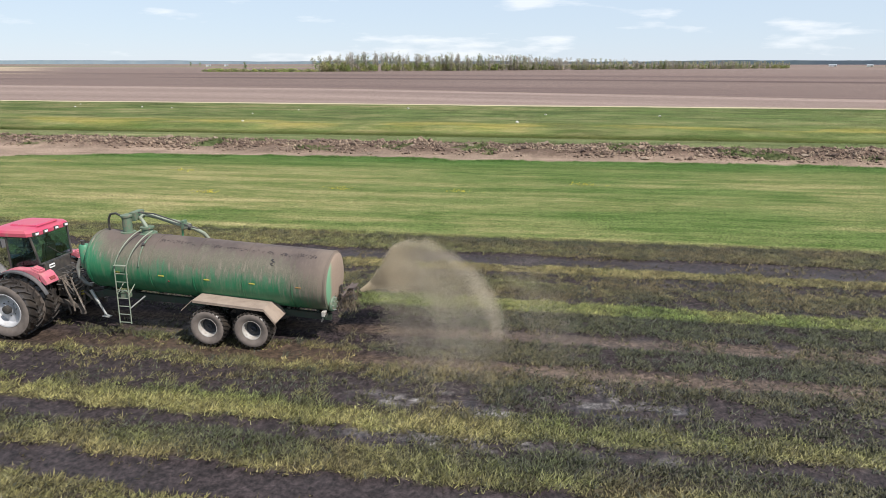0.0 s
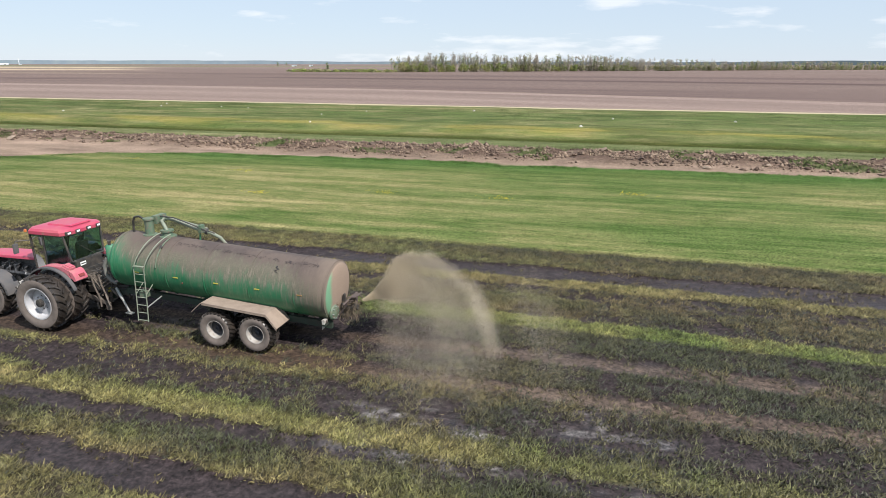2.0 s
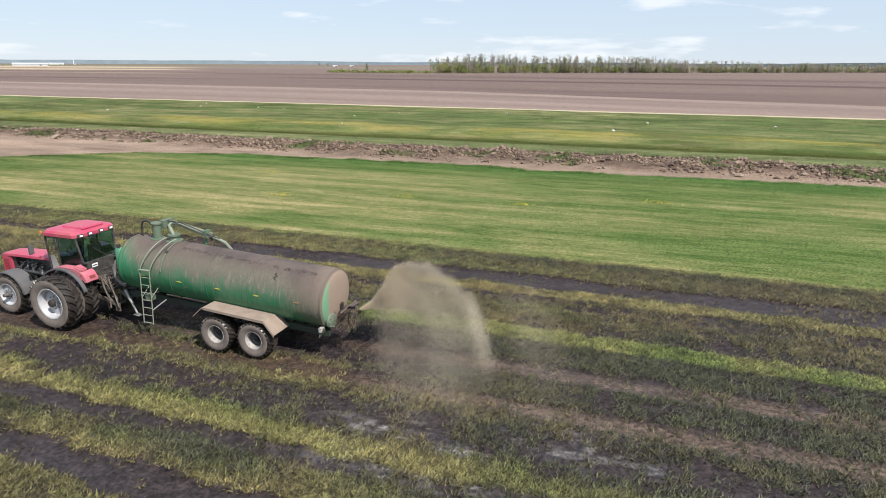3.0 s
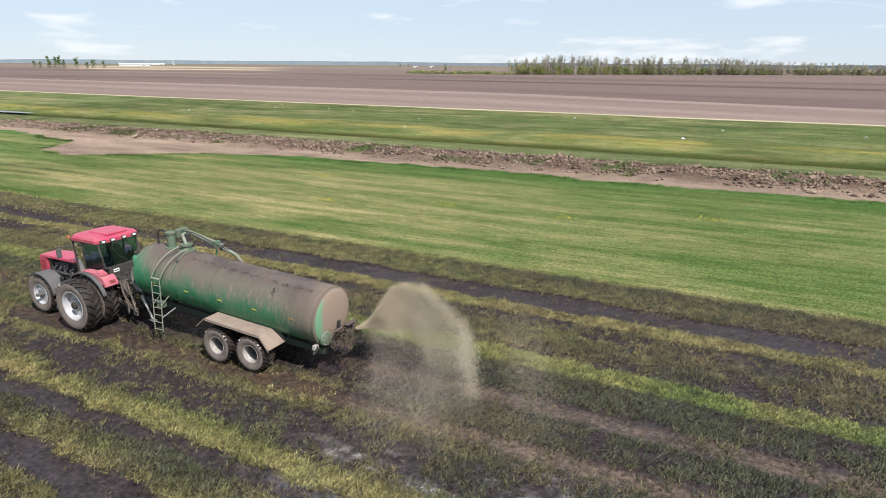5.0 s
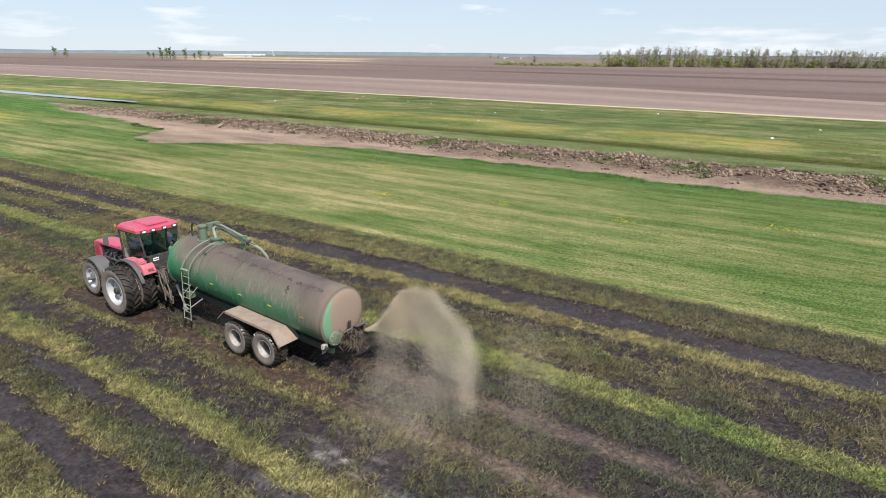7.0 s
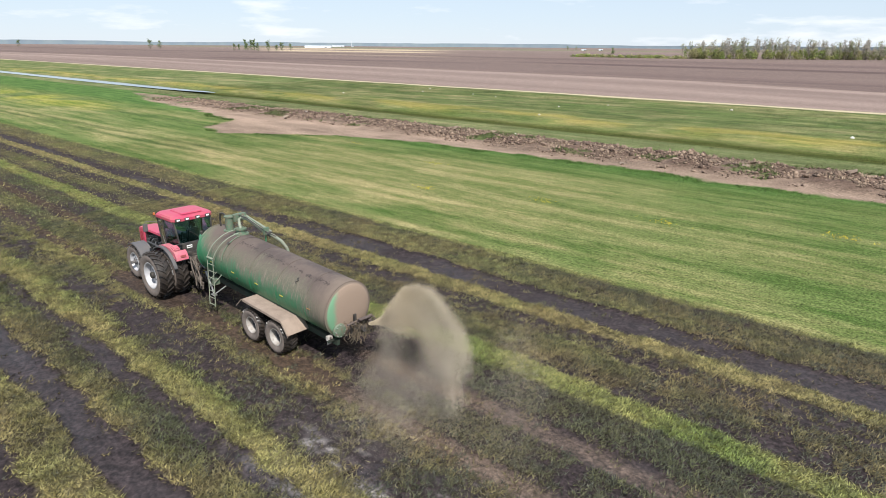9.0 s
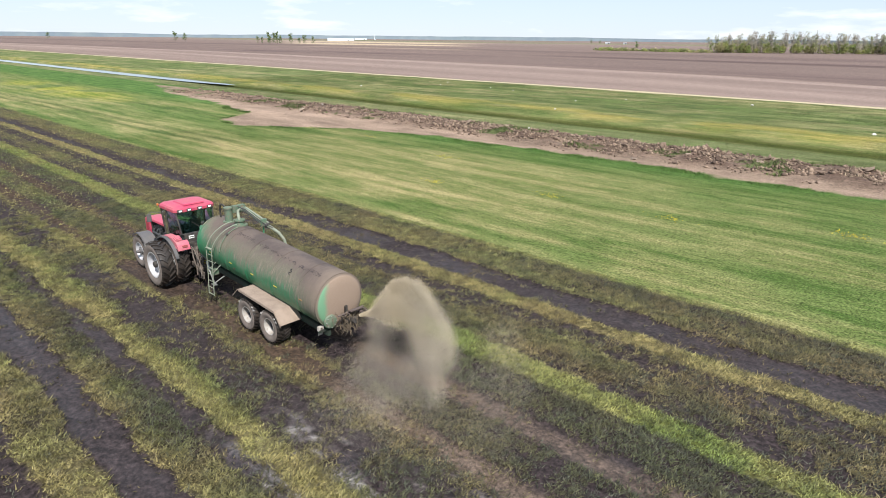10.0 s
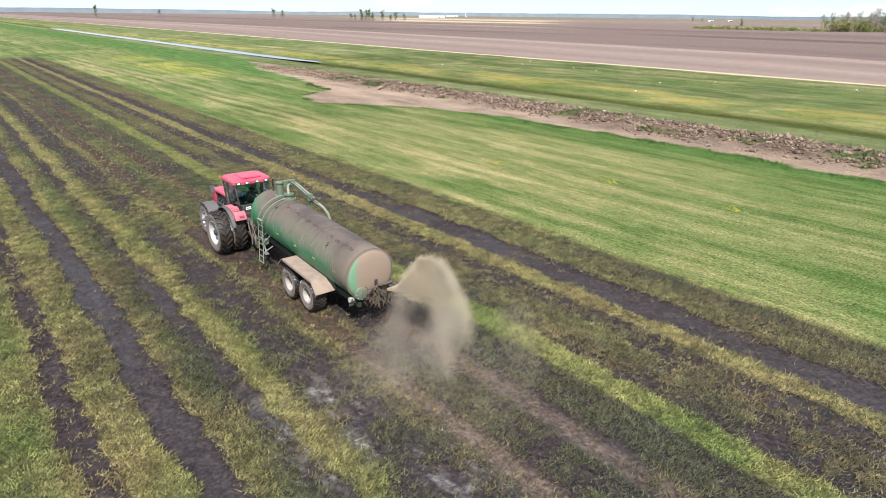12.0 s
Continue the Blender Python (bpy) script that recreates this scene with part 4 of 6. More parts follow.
m_sage = surface("pale_sage_paint", (0.185, 0.225, 0.165), 0.6, size=0.2, second=(0.25, 0.25, 0.20), amount=0.8, dirt=(0.15, 0.12, 0.095), dirt_amount=0.3, bump=0.1)
m_dustrim = surface("dusty_rim", (0.38, 0.36, 0.335), 0.7, size=0.2, second=(0.29, 0.25, 0.215), amount=0.8, dirt=(0.19, 0.155, 0.13), dirt_amount=0.25, bump=0.1)
m_dull = surface("dirty_white_sheet", (0.46, 0.44, 0.40), 0.7, size=0.1, second=(0.30, 0.26, 0.22), amount=0.8, dirt=(0.14, 0.11, 0.09), dirt_amount=0.3, bump=0.1)
m_amber = surface("faded_reflector", (0.33, 0.19, 0.055), 0.6, size=0.05, second=(0.20, 0.13, 0.08), amount=0.8, bump=0)
m_flake = surface("black_flaking_crust", (0.042, 0.032, 0.032), 0.8, size=0.1, second=(0.06, 0.045, 0.04), amount=0.7, bump=0.3)
m_hose = surface("grey_hose", (0.12, 0.125, 0.115), 0.6, size=0.2, second=(0.2, 0.17, 0.14), amount=0.6)

m_glass = bpy.data.materials.new("cab_glass")
m_glass.use_nodes = True
gp = m_glass.node_tree.nodes["Principled BSDF"]
gp.inputs["Base Color"].default_value = (0.44, 0.66, 0.70, 1)
gp.inputs["Roughness"].default_value = 0.03
gp.inputs["Transmission Weight"].default_value = 1.0
gp.inputs["IOR"].default_value = 1.45

# tank shell: green paint under slurry that has run down from the top
m_tank = bpy.data.materials.new("tank_shell")
m_tank.use_nodes = True
tn, tl = m_tank.node_tree.nodes, m_tank.node_tree.links
tp = tn["Principled BSDF"]


def tnode(kind, **values):
    n = tn.new(kind)
    for k, v in values.items():
        n.inputs[k.replace("_", " ")].default_value = v
    return n


t_tc = tn.new("ShaderNodeTexCoord")
t_xyz = tn.new("ShaderNodeSeparateXYZ")
tl.new(t_tc.outputs["Object"], t_xyz.inputs["Vector"])
t_stretch = tn.new("ShaderNodeMapping")
t_stretch.inputs["Scale"].default_value = (1.0, 0.25, 0.16)
tl.new(t_tc.outputs["Object"], t_stretch.inputs["Vector"])
t_runs = tnode("ShaderNodeTexNoise", Scale=13.0, Detail=7.0, Roughness=0.68)
tl.new(t_stretch.outputs["Vector"], t_runs.inputs["Vector"])
t_patch = tnode("ShaderNodeTexNoise", Scale=1.1, Detail=6.0, Roughness=0.6)
tl.new(t_tc.outputs["Object"], t_patch.inputs["Vector"])
t_fine = tnode("ShaderNodeTexNoise", Scale=38.0, Detail=5.0, Roughness=0.65)
tl.new(t_tc.outputs["Object"], t_fine.inputs["Vector"])


def tmath(op, a, b, clamp=False):
    n = tn.new("ShaderNodeMath")
    n.operation = op
    n.use_clamp = clamp
    for i, v in enumerate((a, b)):
        if isinstance(v, (int, float)):
            n.inputs[i].default_value = v
        else:
            tl.new(v, n.inputs[i])
    return n.outputs[0]


def tmix(f, a, b):
    n = tn.new("ShaderNodeMix")
    n.data_type = "RGBA"
    for key, v in (("Factor", f), ("A", a), ("B", b)):
        if isinstance(v, tuple):
            n.inputs[key].default_value = (*v, 1)
        elif isinstance(v, float):
            n.inputs[key].default_value = v
        else:
            tl.new(v, n.inputs[key])
    return n.outputs["Result"]


def trange(v, a, b, c=0.0, d=1.0):
    n = tn.new("ShaderNodeMapRange")
    n.interpolation_type = "SMOOTHSTEP"
    for key, x in (("From Min", a), ("From Max", b), ("To Min", c), ("To Max", d)):
        n.inputs[key].default_value = x
    tl.new(v, n.inputs["Value"])
    return n.outputs["Result"]


# height above the axis, plus how far back: the rear is soiled lowest
t_lvl = tmath("ADD", t_xyz.outputs["Z"], tmath("MULTIPLY", tmath("SUBTRACT", t_runs.outputs["Fac"], 0.5), 1.25))
t_lvl = tmath("ADD", t_lvl, tmath("MULTIPLY", tmath("SUBTRACT", t_patch.outputs["Fac"], 0.5), 0.9))
t_lvl = tmath("ADD", t_lvl, trange(t_xyz.outputs["X"], -1.8, 0.1, 0.0, 0.55))
t_lvl = tmath("ADD", t_lvl, trange(t_xyz.outputs["Y"], -0.75, 0.35, 0.0, 0.5))
t_lvl = tmath("SUBTRACT", t_lvl, trange(t_xyz.outputs["X"], -6.6, -7.3, 0.0, 0.55))
t_film = trange(t_lvl, -0.30, 0.50)
t_cake = trange(t_lvl, 0.45, 1.0)
t_paint = tmix(trange(t_patch.outputs["Fac"], 0.4, 0.65), (0.022, 0.150, 0.068), (0.036, 0.196, 0.094))
t_paint = tmix(tmath("MULTIPLY", trange(t_runs.outputs["Fac"], 0.45, 0.7), 0.35), t_paint, (0.16, 0.25, 0.14))
t_dirt = tmix(trange(t_fine.outputs["Fac"], 0.35, 0.7), (0.108, 0.078, 0.064), (0.168, 0.126, 0.100))
t_dirt = tmix(tmath("MULTIPLY", trange(t_runs.outputs["Fac"], 0.5, 0.66), 0.65), t_dirt, (0.245, 0.198, 0.162))
t_col = tmix(tmath("MULTIPLY", t_film, 0.86), t_paint, t_dirt)
t_col = tmix(tmath("MULTIPLY", t_cake, 0.85), t_col, tmix(trange(t_patch.outputs["Fac"], 0.38, 0.62), (0.062, 0.044, 0.043), (0.106, 0.077, 0.067)))
t_col = tmix(trange(tmath("ADD", t_xyz.outputs["X"], tmath("MULTIPLY", t_runs.outputs["Fac"], 0.5)), -0.75, 0.25, 0.0, 0.6), t_col, (0.185, 0.142, 0.110))
# the flat rear end is caked all over, its tan lightened to paint in sunlight, but for a paler green sector on the near
# side
t_end = trange(t_xyz.outputs["X"], 0.005, 0.03)
t_side = tmath("ADD", t_xyz.outputs["Y"], tmath("MULTIPLY", tmath("SUBTRACT", t_patch.outputs["Fac"], 0.5), 0.5))
t_endcol = tmix(trange(t_side, -0.62, -0.40), (0.13, 0.27, 0.16), tmix(trange(t_fine.outputs["Fac"], 0.35, 0.7), (0.235, 0.170, 0.125), (0.285, 0.215, 0.165)))
t_col = tmix(t_end, t_col, t_endcol)
tl.new(t_col, tp.inputs["Base Color"])
tl.new(trange(t_film, 0.0, 1.0, 0.42, 0.88), tp.inputs["Roughness"])
t_bump = tnode("ShaderNodeBump", Strength=0.35, Distance=0.015)
tl.new(tmath("MULTIPLY", t_fine.outputs["Fac"], t_film), t_bump.inputs["Height"])
tl.new(t_bump.outputs["Normal"], tp.inputs["Normal"])


# ---- wheels ----
def wheel(name, parent, x, y, z, r, width, rim_r, lugs, out, dish, hub_style, label):
    """A tyre with lugs, its sidewalls, the dished rim and hub; out is -1 or 1, the outer side along y."""
    hub = new(name)
    hub.parent = parent
    hub.location = Vector((x, y, z)) - Vector(parent.location)
    tagged(hub, label)
    w = width / 2
    c = (x, y, z)
    ax = (0, out, 0)
    rc = r - 0.056 * (r / 0.9)
    tyre = Shape().lathe([(rc * 0.93, -w * 0.98), (rc * 0.985, -w * 0.82), (rc, -w * 0.4), (rc, w * 0.4), (rc * 0.985, w * 0.82), (rc * 0.93, w * 0.98)], c, ax, 48)
    part("tyre_body", tyre, m_rubber, hub)
    for side in (-1, 1):
        wall = Shape().lathe([(rc * 0.93, side * w * 0.98), (rc * 0.86, side * w * 1.04), (rc * 0.74, side * w * 1.03), (rim_r * 1.08, side * w * 0.90), (rim_r * 0.99, side * w * 0.84), (rim_r * 0.97, side * w * 0.6)], c, ax, 48)
        part("sidewall", wall, m_sidewall, hub)
    lug = Shape()
    for side in (-1, 1):
        for k in range(lugs):
            a = 2 * math.pi * (k + (0.5 if side > 0 else 0)) / lugs
            pts = []
            for f, lead in ((0.02, 0.0), (0.55, 0.16), (1.02, 0.24)):
                for half in (-0.028, 0.028):
                    for rr in (rc * (0.985 if f < 0.9 else 0.93), r * (1.0 if f < 0.9 else 0.965)):
                        t = a + lead + half * 0.9 / r * 0.9
                        pts.append((x + rr * math.cos(t), y + side * w * f * 0.98, z + rr * math.sin(t)))
            faces = []
            for s0 in (0, 4):
                faces += [(s0 + 1, s0 + 3, s0 + 7, s0 + 5), (s0, s0 + 1, s0 + 5, s0 + 4), (s0 + 2, s0 + 6, s0 + 7, s0 + 3)]
            faces += [(0, 2, 3, 1), (8, 9, 11, 10)]
            lug.add(pts, faces)
    part("tyre_tread", lug, m_rubber, hub)
    rim = Shape().lathe([(rim_r * 1.02, w * 0.84), (rim_r * 1.0, w * 0.90), (rim_r * 0.93, w * 0.86), (rim_r * 0.90, w * 0.7), (rim_r * 0.86, w * (0.7 - dish * 0.6)), (rim_r * 0.84, w * (0.7 - dish))], c, ax, 40)
    disc = Shape().lathe([(rim_r * 0.85, w * (0.7 - dish)), (rim_r * 0.55, w * (0.7 - dish) + 0.035), (rim_r * 0.30, w * (0.7 - dish) + 0.02), (0.0, w * (0.7 - dish) + 0.02)], c, ax, 40)
    part("wheel_disc", disc, m_rim if hub_style > 0.15 or r > 0.8 else m_disc, hub)
    rim.lathe([(rim_r * 0.86, w * (0.68 - dish * 0.6)), (rim_r * 0.88, -w * 0.84), (rim_r * 1.0, -w * 0.88)], c, ax, 40)
    part("rim", rim, m_dustrim if r < 0.6 else m_rim, hub)
    h0 = w * (0.7 - dish) + 0.02
    cap = Shape().lathe([(rim_r * 0.30, h0), (rim_r * 0.28, h0 + 0.07), (rim_r * 0.18, h0 + 0.08), (rim_r * 0.16, h0 + hub_style), (0.0, h0 + hub_style + 0.01)], c, ax, 20)
    part("hub_cap", cap, m_rim if r > 0.8 else m_disc if hub_style < 0.15 else m_grey, hub)
    for k in range(8):
        a = 2 * math.pi * k / 8
        p = Vector((x + rim_r * 0.42 * math.cos(a), y + out * (h0 + 0.005), z + rim_r * 0.42 * math.sin(a)))
        part("nut", Shape().tube([p, p + Vector((0, out * 0.03, 0))], 0.016, 6), m_black, hub)
    return hub


# ---- tractor ----
tractor = thing("tractor", "red farm tractor with twin rear wheels, standing on the muddy field", "tractor", (-10.5, 0, 0))
for side in (-1, 1):
    wheel("rear_wheel", tractor, -9.5, side * 1.50, 0.92, 0.92, 0.52, 0.52, 22, side, 0.70, 0.05, "outer rear wheel with a silver rim and muddy lugs")
    wheel("rear_wheel", tractor, -9.5, side * 0.86, 0.92, 0.92, 0.52, 0.52, 22, side, 0.3, 0.05, "inner rear wheel with muddy lugs")
    wheel("front_wheel", tractor, -12.15, side * 0.98, 0.72, 0.72, 0.46, 0.39, 20, side, 0.25, 0.22, "front wheel with a silver rim and large hub")

chassis = Shape()
chassis.box((-10.9, 0, 0.86), (3.8, 0.46, 0.42))
chassis.box((-9.45, 0, 0.95), (0.9, 0.62, 0.62))
chassis.tube([(-9.5, -1.7, 0.92), (-9.5, 1.7, 0.92)], 0.13, 14)
chassis.tube([(-12.15, -0.9, 0.70), (-12.15, 0.9, 0.70)], 0.10, 12)
chassis.box((-13.0, 0, 0.85), (0.5, 0.7, 0.35))
part("chassis", chassis, m_black, tractor, "black gearbox and axles", 0.02)

# bonnet: top cover, nose and grille over an open engine bay
top = Shape()
sec = []
for x, zt, hw in ((-10.35, 1.98, 0.44), (-11.3, 1.97, 0.42), (-12.4, 1.95, 0.40), (-13.0, 1.92, 0.37), (-13.2, 1.88, 0.35)):
    sec.append([(x, -hw, zt - 0.085), (x, -hw * 0.96, zt - 0.03), (x, -hw * 0.7, zt), (x, hw * 0.7, zt), (x, hw * 0.96, zt - 0.03), (x, hw, zt - 0.085)])
pts = [p for s in sec for p in s]
faces = [(6 * i + k, 6 * i + k + 1, 6 * i + k + 7, 6 * i + k + 6) for i in range(4) for k in range(5)]
under = [(x, y, z - 0.03) for x, y, z in pts]
n = len(pts)
faces += [tuple(n + i for i in f[::-1]) for f in faces]
for i in range(4):
    for k in (0, 5):
        faces.append((6 * i + k, 6 * i + k + 6, n + 6 * i + k + 6, n + 6 * i + k))
for i in (0, 4):
    for k in range(5):
        faces.append((6 * i + k, 6 * i + k + 1, n + 6 * i + k + 1, n + 6 * i + k))
part("bonnet", top.add(pts + under, faces), m_red, tractor, "red bonnet cover", smooth=50)
nose = Shape().prism([(-13.26, 1.20), (-13.26, 1.80), (-13.20, 1.87), (-12.80, 1.88), (-12.76, 1.20)], -0.36, 0.36)
nose_part = part("nose", nose, m_red, tractor, "red nose with side vents", 0.025)
for side in (-1, 1):
    g = Shape()
    for k in range(7):
        g.box((-13.04, side * 0.363, 1.32 + 0.06 * k), (0.26, 0.012, 0.03))
    part("vent", g, m_redgrill, nose_part)
g = Shape().box((-13.262, 0, 1.50), (0.02, 0.56, 0.44))
for k in range(8):
    g.box((-13.275, 0, 1.32 + 0.052 * k), (0.02, 0.58, 0.018))
part("grille", g, m_black, nose_part)
for side in (-1, 1):
    part("headlight", Shape().box((-13.27, side * 0.22, 1.66), (0.03, 0.16, 0.10)), m_lamp, nose_part, "clear headlight", 0.008)

engine = Shape()
engine.box((-11.55, 0, 1.28), (2.1, 0.44, 0.62))
engine.box((-11.45, 0, 1.66), (1.7, 0.36, 0.2))
rng_e = random.Random(5)
for side in (-1, 1):
    for k in range(6):
        x = -10.75 - 0.32 * k
        engine.tube([(x, side * 0.23, 1.55), (x - 0.02, side * 0.36, 1.50), (x - 0.06, side * 0.37, 1.30)], 0.032, 7)
    engine.tube([(-10.6, side * 0.36, 1.28), (-12.5, side * 0.36, 1.33)], 0.06, 10)
    engine.lathe([(0, -0.16), (0.1, -0.15), (0.1, 0.15), (0, 0.16)], (-11.05, side * 0.33, 1.12), (1, 0, 0), 14)
    engine.lathe([(0, -0.13), (0.085, -0.12), (0.085, 0.12), (0, 0.13)], (-11.75, side * 0.34, 1.08), (0, 0, 1), 14)
    for k in range(14):
        a = (-10.55 - 2.1 * rng_e.random(), side * (0.22 + 0.15 * rng_e.random()), 1.05 + 0.7 * rng_e.random())
        b = (a[0] + rng_e.uniform(-0.35, 0.35), side * (0.22 + 0.17 * rng_e.random()), 1.05 + 0.7 * rng_e.random())
        m = ((a[0] + b[0]) / 2, side * 0.40, (a[2] + b[2]) / 2 - 0.05)
        engine.tube([a, m, b], rng_e.uniform(0.012, 0.03), 6)
    for k in range(8):
        engine.box((-10.6 - 2.0 * rng_e.random(), side * 0.31, 1.05 + 0.6 * rng_e.random()), (0.16, 0.12, 0.12))
part("engine", engine, m_engine, tractor, "exposed dark oily engine", 0.0)
part("radiator", Shape().box((-12.72, 0, 1.48), (0.14, 0.62, 0.62)), m_black, tractor, "", 0.01)
for side in (-1, 1):
    tankside = Shape().box((-10.75, side * 0.55, 0.92), (0.95, 0.34, 0.42))
    part("fuel_tank", tankside, m_black, tractor, "black fuel tank below the cab", 0.05)
    for k in range(3):
        part("step", Shape().box((-10.55, side * 0.86, 0.62 + 0.3 * k), (0.42, 0.22, 0.03)), m_grey, tractor)
    # front mudguards
    arc = []
    for k in range(11):
        a = radians(8 + 118 * k / 10)
        arc.append((-12.15 + 0.82 * math.cos(a), 0.72 + 0.82 * math.sin(a) * 0.98))
    y0, y1 = sorted((side * 0.66, side * 1.20))
    part("front_mudguard", Shape().sheet(arc, y0, y1, 0.025).prism([p for p in arc] + [(-12.15 + 0.765 * math.cos(radians(126 - 11.8 * k)), 0.72 + 0.765 * math.sin(radians(126 - 11.8 * k))) for k in range(11)], side * 1.18 - 0.012, side * 1.18 + 0.012), m_grey, tractor, "dusty grey plastic mudguard", 0, 40)

# cab
cab = thing("cab", "", "", (0, 0, 0))
cab.parent = tractor
cab.location = (0, 0, 0)
for key in ("label", "category"):
    if key in cab:
        del cab[key]
tagged(cab, "dark glazed cab with a red roof")
roof = Shape()
RX0, RX1, RW = -10.42, -8.84, 0.84
ring = lambda k, z, cut: [(RX0 + 0.02 + k, -RW + cut + k, z), (RX0 + cut + k, -RW + k, z), (RX1 - cut - k, -RW + k, z), (RX1 - k, -RW + cut + k, z), (RX1 - k, RW - cut - k, z), (RX1 - cut - k, RW - k, z), (RX0 + cut + k, RW - k, z), (RX0 + 0.02 + k, RW - cut - k, z)]
levels = [ring(0.05, 2.93, 0.16), ring(0.0, 2.96, 0.18), ring(0.0, 3.06, 0.18), ring(0.05, 3.13, 0.2), ring(0.22, 3.17, 0.2), ring(0.40, 3.18, 0.14)]
pts = [p for l in levels for p in l]
faces = [(8 * i + k, 8 * i + (k + 1) % 8, 8 * i + 8 + (k + 1) % 8, 8 * i + 8 + k) for i in range(5) for k in range(8)] + [tuple(range(7, -1, -1)), tuple(range(40, 48))]
roof_part = part("roof", roof.add(pts, faces), m_red, cab, "faded red cab roof", 0, 30)
part("roof_hatch", Shape().box((-9.45, 0.02, 3.195), (0.95, 0.86, 0.05), None, 0.93), m_red, roof_part, "", 0.015)
for k in range(4):
    y = (-0.64, -0.28, 0.16, 0.56)[k]
    l = part("work_light", Shape().box((-8.86, y, 3.02), (0.09, 0.19, 0.11)), m_black, roof_part, "white work light in a black housing", 0.01)
    part("lens", Shape().box((-8.812, y, 3.025), (0.015, 0.115, 0.06)), m_lamp, l)
beacon = Shape().lathe([(0.0, 0.0), (0.042, 0.0), (0.042, 0.06), (0.028, 0.09), (0, 0.095)], (-10.36, -0.84, 3.02), (0, 0, 1), 12)
bp = part("beacon", beacon, m_orange, roof_part, "orange beacon")
part("bracket", Shape().tube([(-10.36, -0.84, 3.03), (-10.25, -0.72, 2.97)], 0.02, 8), m_black, bp)

corner = {}
for side in (-1, 1):
    corner[side] = [((-10.30, side * 0.76, 2.95), (-10.42, side * 0.60, 1.55)), ((-9.75, side * 0.79, 2.95), (-9.82, side * 0.74, 1.75)), ((-8.98, side * 0.76, 2.95), (-8.88, side * 0.66, 2.06))]
    for a, b in corner[side]:
        part("pillar", Shape().tube([a, b], 0.034, 8), m_black, cab)
RAILS = [(corner[-1][2][1], corner[1][2][1]), (corner[-1][0][1], corner[1][0][1]), (corner[-1][2][0], corner[1][2][0])]
for side in (-1, 1):
    RAILS += [(corner[side][a][0], corner[side][a + 1][0]) for a in (0, 1)]
    RAILS += [(corner[side][0][1], (-9.9, side * 0.74, 1.35)), ((-9.9, side * 0.74, 1.35), corner[side][1][1]), (corner[side][1][1], corner[side][2][1])]
for a, b in RAILS:
    part("window_rail", Shape().tube([a, b], 0.034, 8), m_black, cab)


def pane(pts, name="window"):
    a, b, c, e = [Vector(p) for p in pts]
    nrm = (b - a).cross(c - a).normalized() * 0.006
    ob = part(name, Shape().add([a, b, c, e, a + nrm, b + nrm, c + nrm, e + nrm], [(0, 1, 2, 3), (7, 6, 5, 4), (0, 4, 5, 1), (1, 5, 6, 2), (2, 6, 7, 3), (3, 7, 4, 0)]), m_glass, cab, "tinted cab window")
    return ob


c = corner
pane([c[-1][2][0], c[-1][2][1], c[1][2][1], c[1][2][0]], "rear_window")
pane([c[-1][0][0], c[-1][0][1], c[1][0][1], c[1][0][0]], "windscreen")
for side in (-1, 1):
    pane([c[side][0][0], c[side][0][1], c[side][1][1], c[side][1][0]], "door_window")
    pane([c[side][1][0], c[side][1][1], c[side][2][1], c[side][2][0]], "side_window")
part("wiper", Shape().tube([(-8.86, 0.22, 2.14), (-8.90, -0.20, 2.50)], 0.014, 6), m_black, cab, "rear wiper arm")
base = Shape().box((-9.55, 0, 1.58), (1.75, 1.16, 0.32)).box((-8.84, -0.06, 1.86), (0.10, 1.10, 0.40))
part("cab_base", base, m_black, cab, "", 0.02)
inside = Shape().box((-9.35, 0, 1.95), (0.52, 0.5, 0.14)).box((-9.10, 0, 2.28), (0.14, 0.48, 0.62), Euler((0, 0.15, 0))).box((-9.08, 0, 2.68), (0.10, 0.26, 0.18))
part("driver_seat", inside, m_black, cab, "black upholstered seat", 0.04)
wheel_s = Shape().lathe([(0.19, 0), (0.205, 0.015), (0.22, 0), (0.205, -0.015)], (-9.95, 0, 2.22), (0.45, 0, 1), 24, True).tube([(-9.95, 0, 2.22), (-10.15, 0, 1.7)], 0.03, 8).box((-10.2, 0, 1.85), (0.22, 0.7, 0.5))
part("steering_wheel", wheel_s, m_black, cab)
part("cab_floor", Shape().box((-9.6, 0, 1.72), (1.6, 1.2, 0.06)), m_grey, cab)

# mirrors
for side in (-1, 1):
    arm = part("mirror_arm", Shape().tube([(-10.32, side * 0.74, 2.72), (-10.46, side * 1.16, 2.78), (-10.46, side * 1.20, 2.70)], 0.016, 7), m_grey, cab)
    part("mirror", Shape().box((-10.46, side * 1.20, 2.54), (0.06, 0.18, 0.32)), m_grey, arm, "dark mirror housing", 0.015)

cab.location = Vector((-0.13, 0, -0.04))
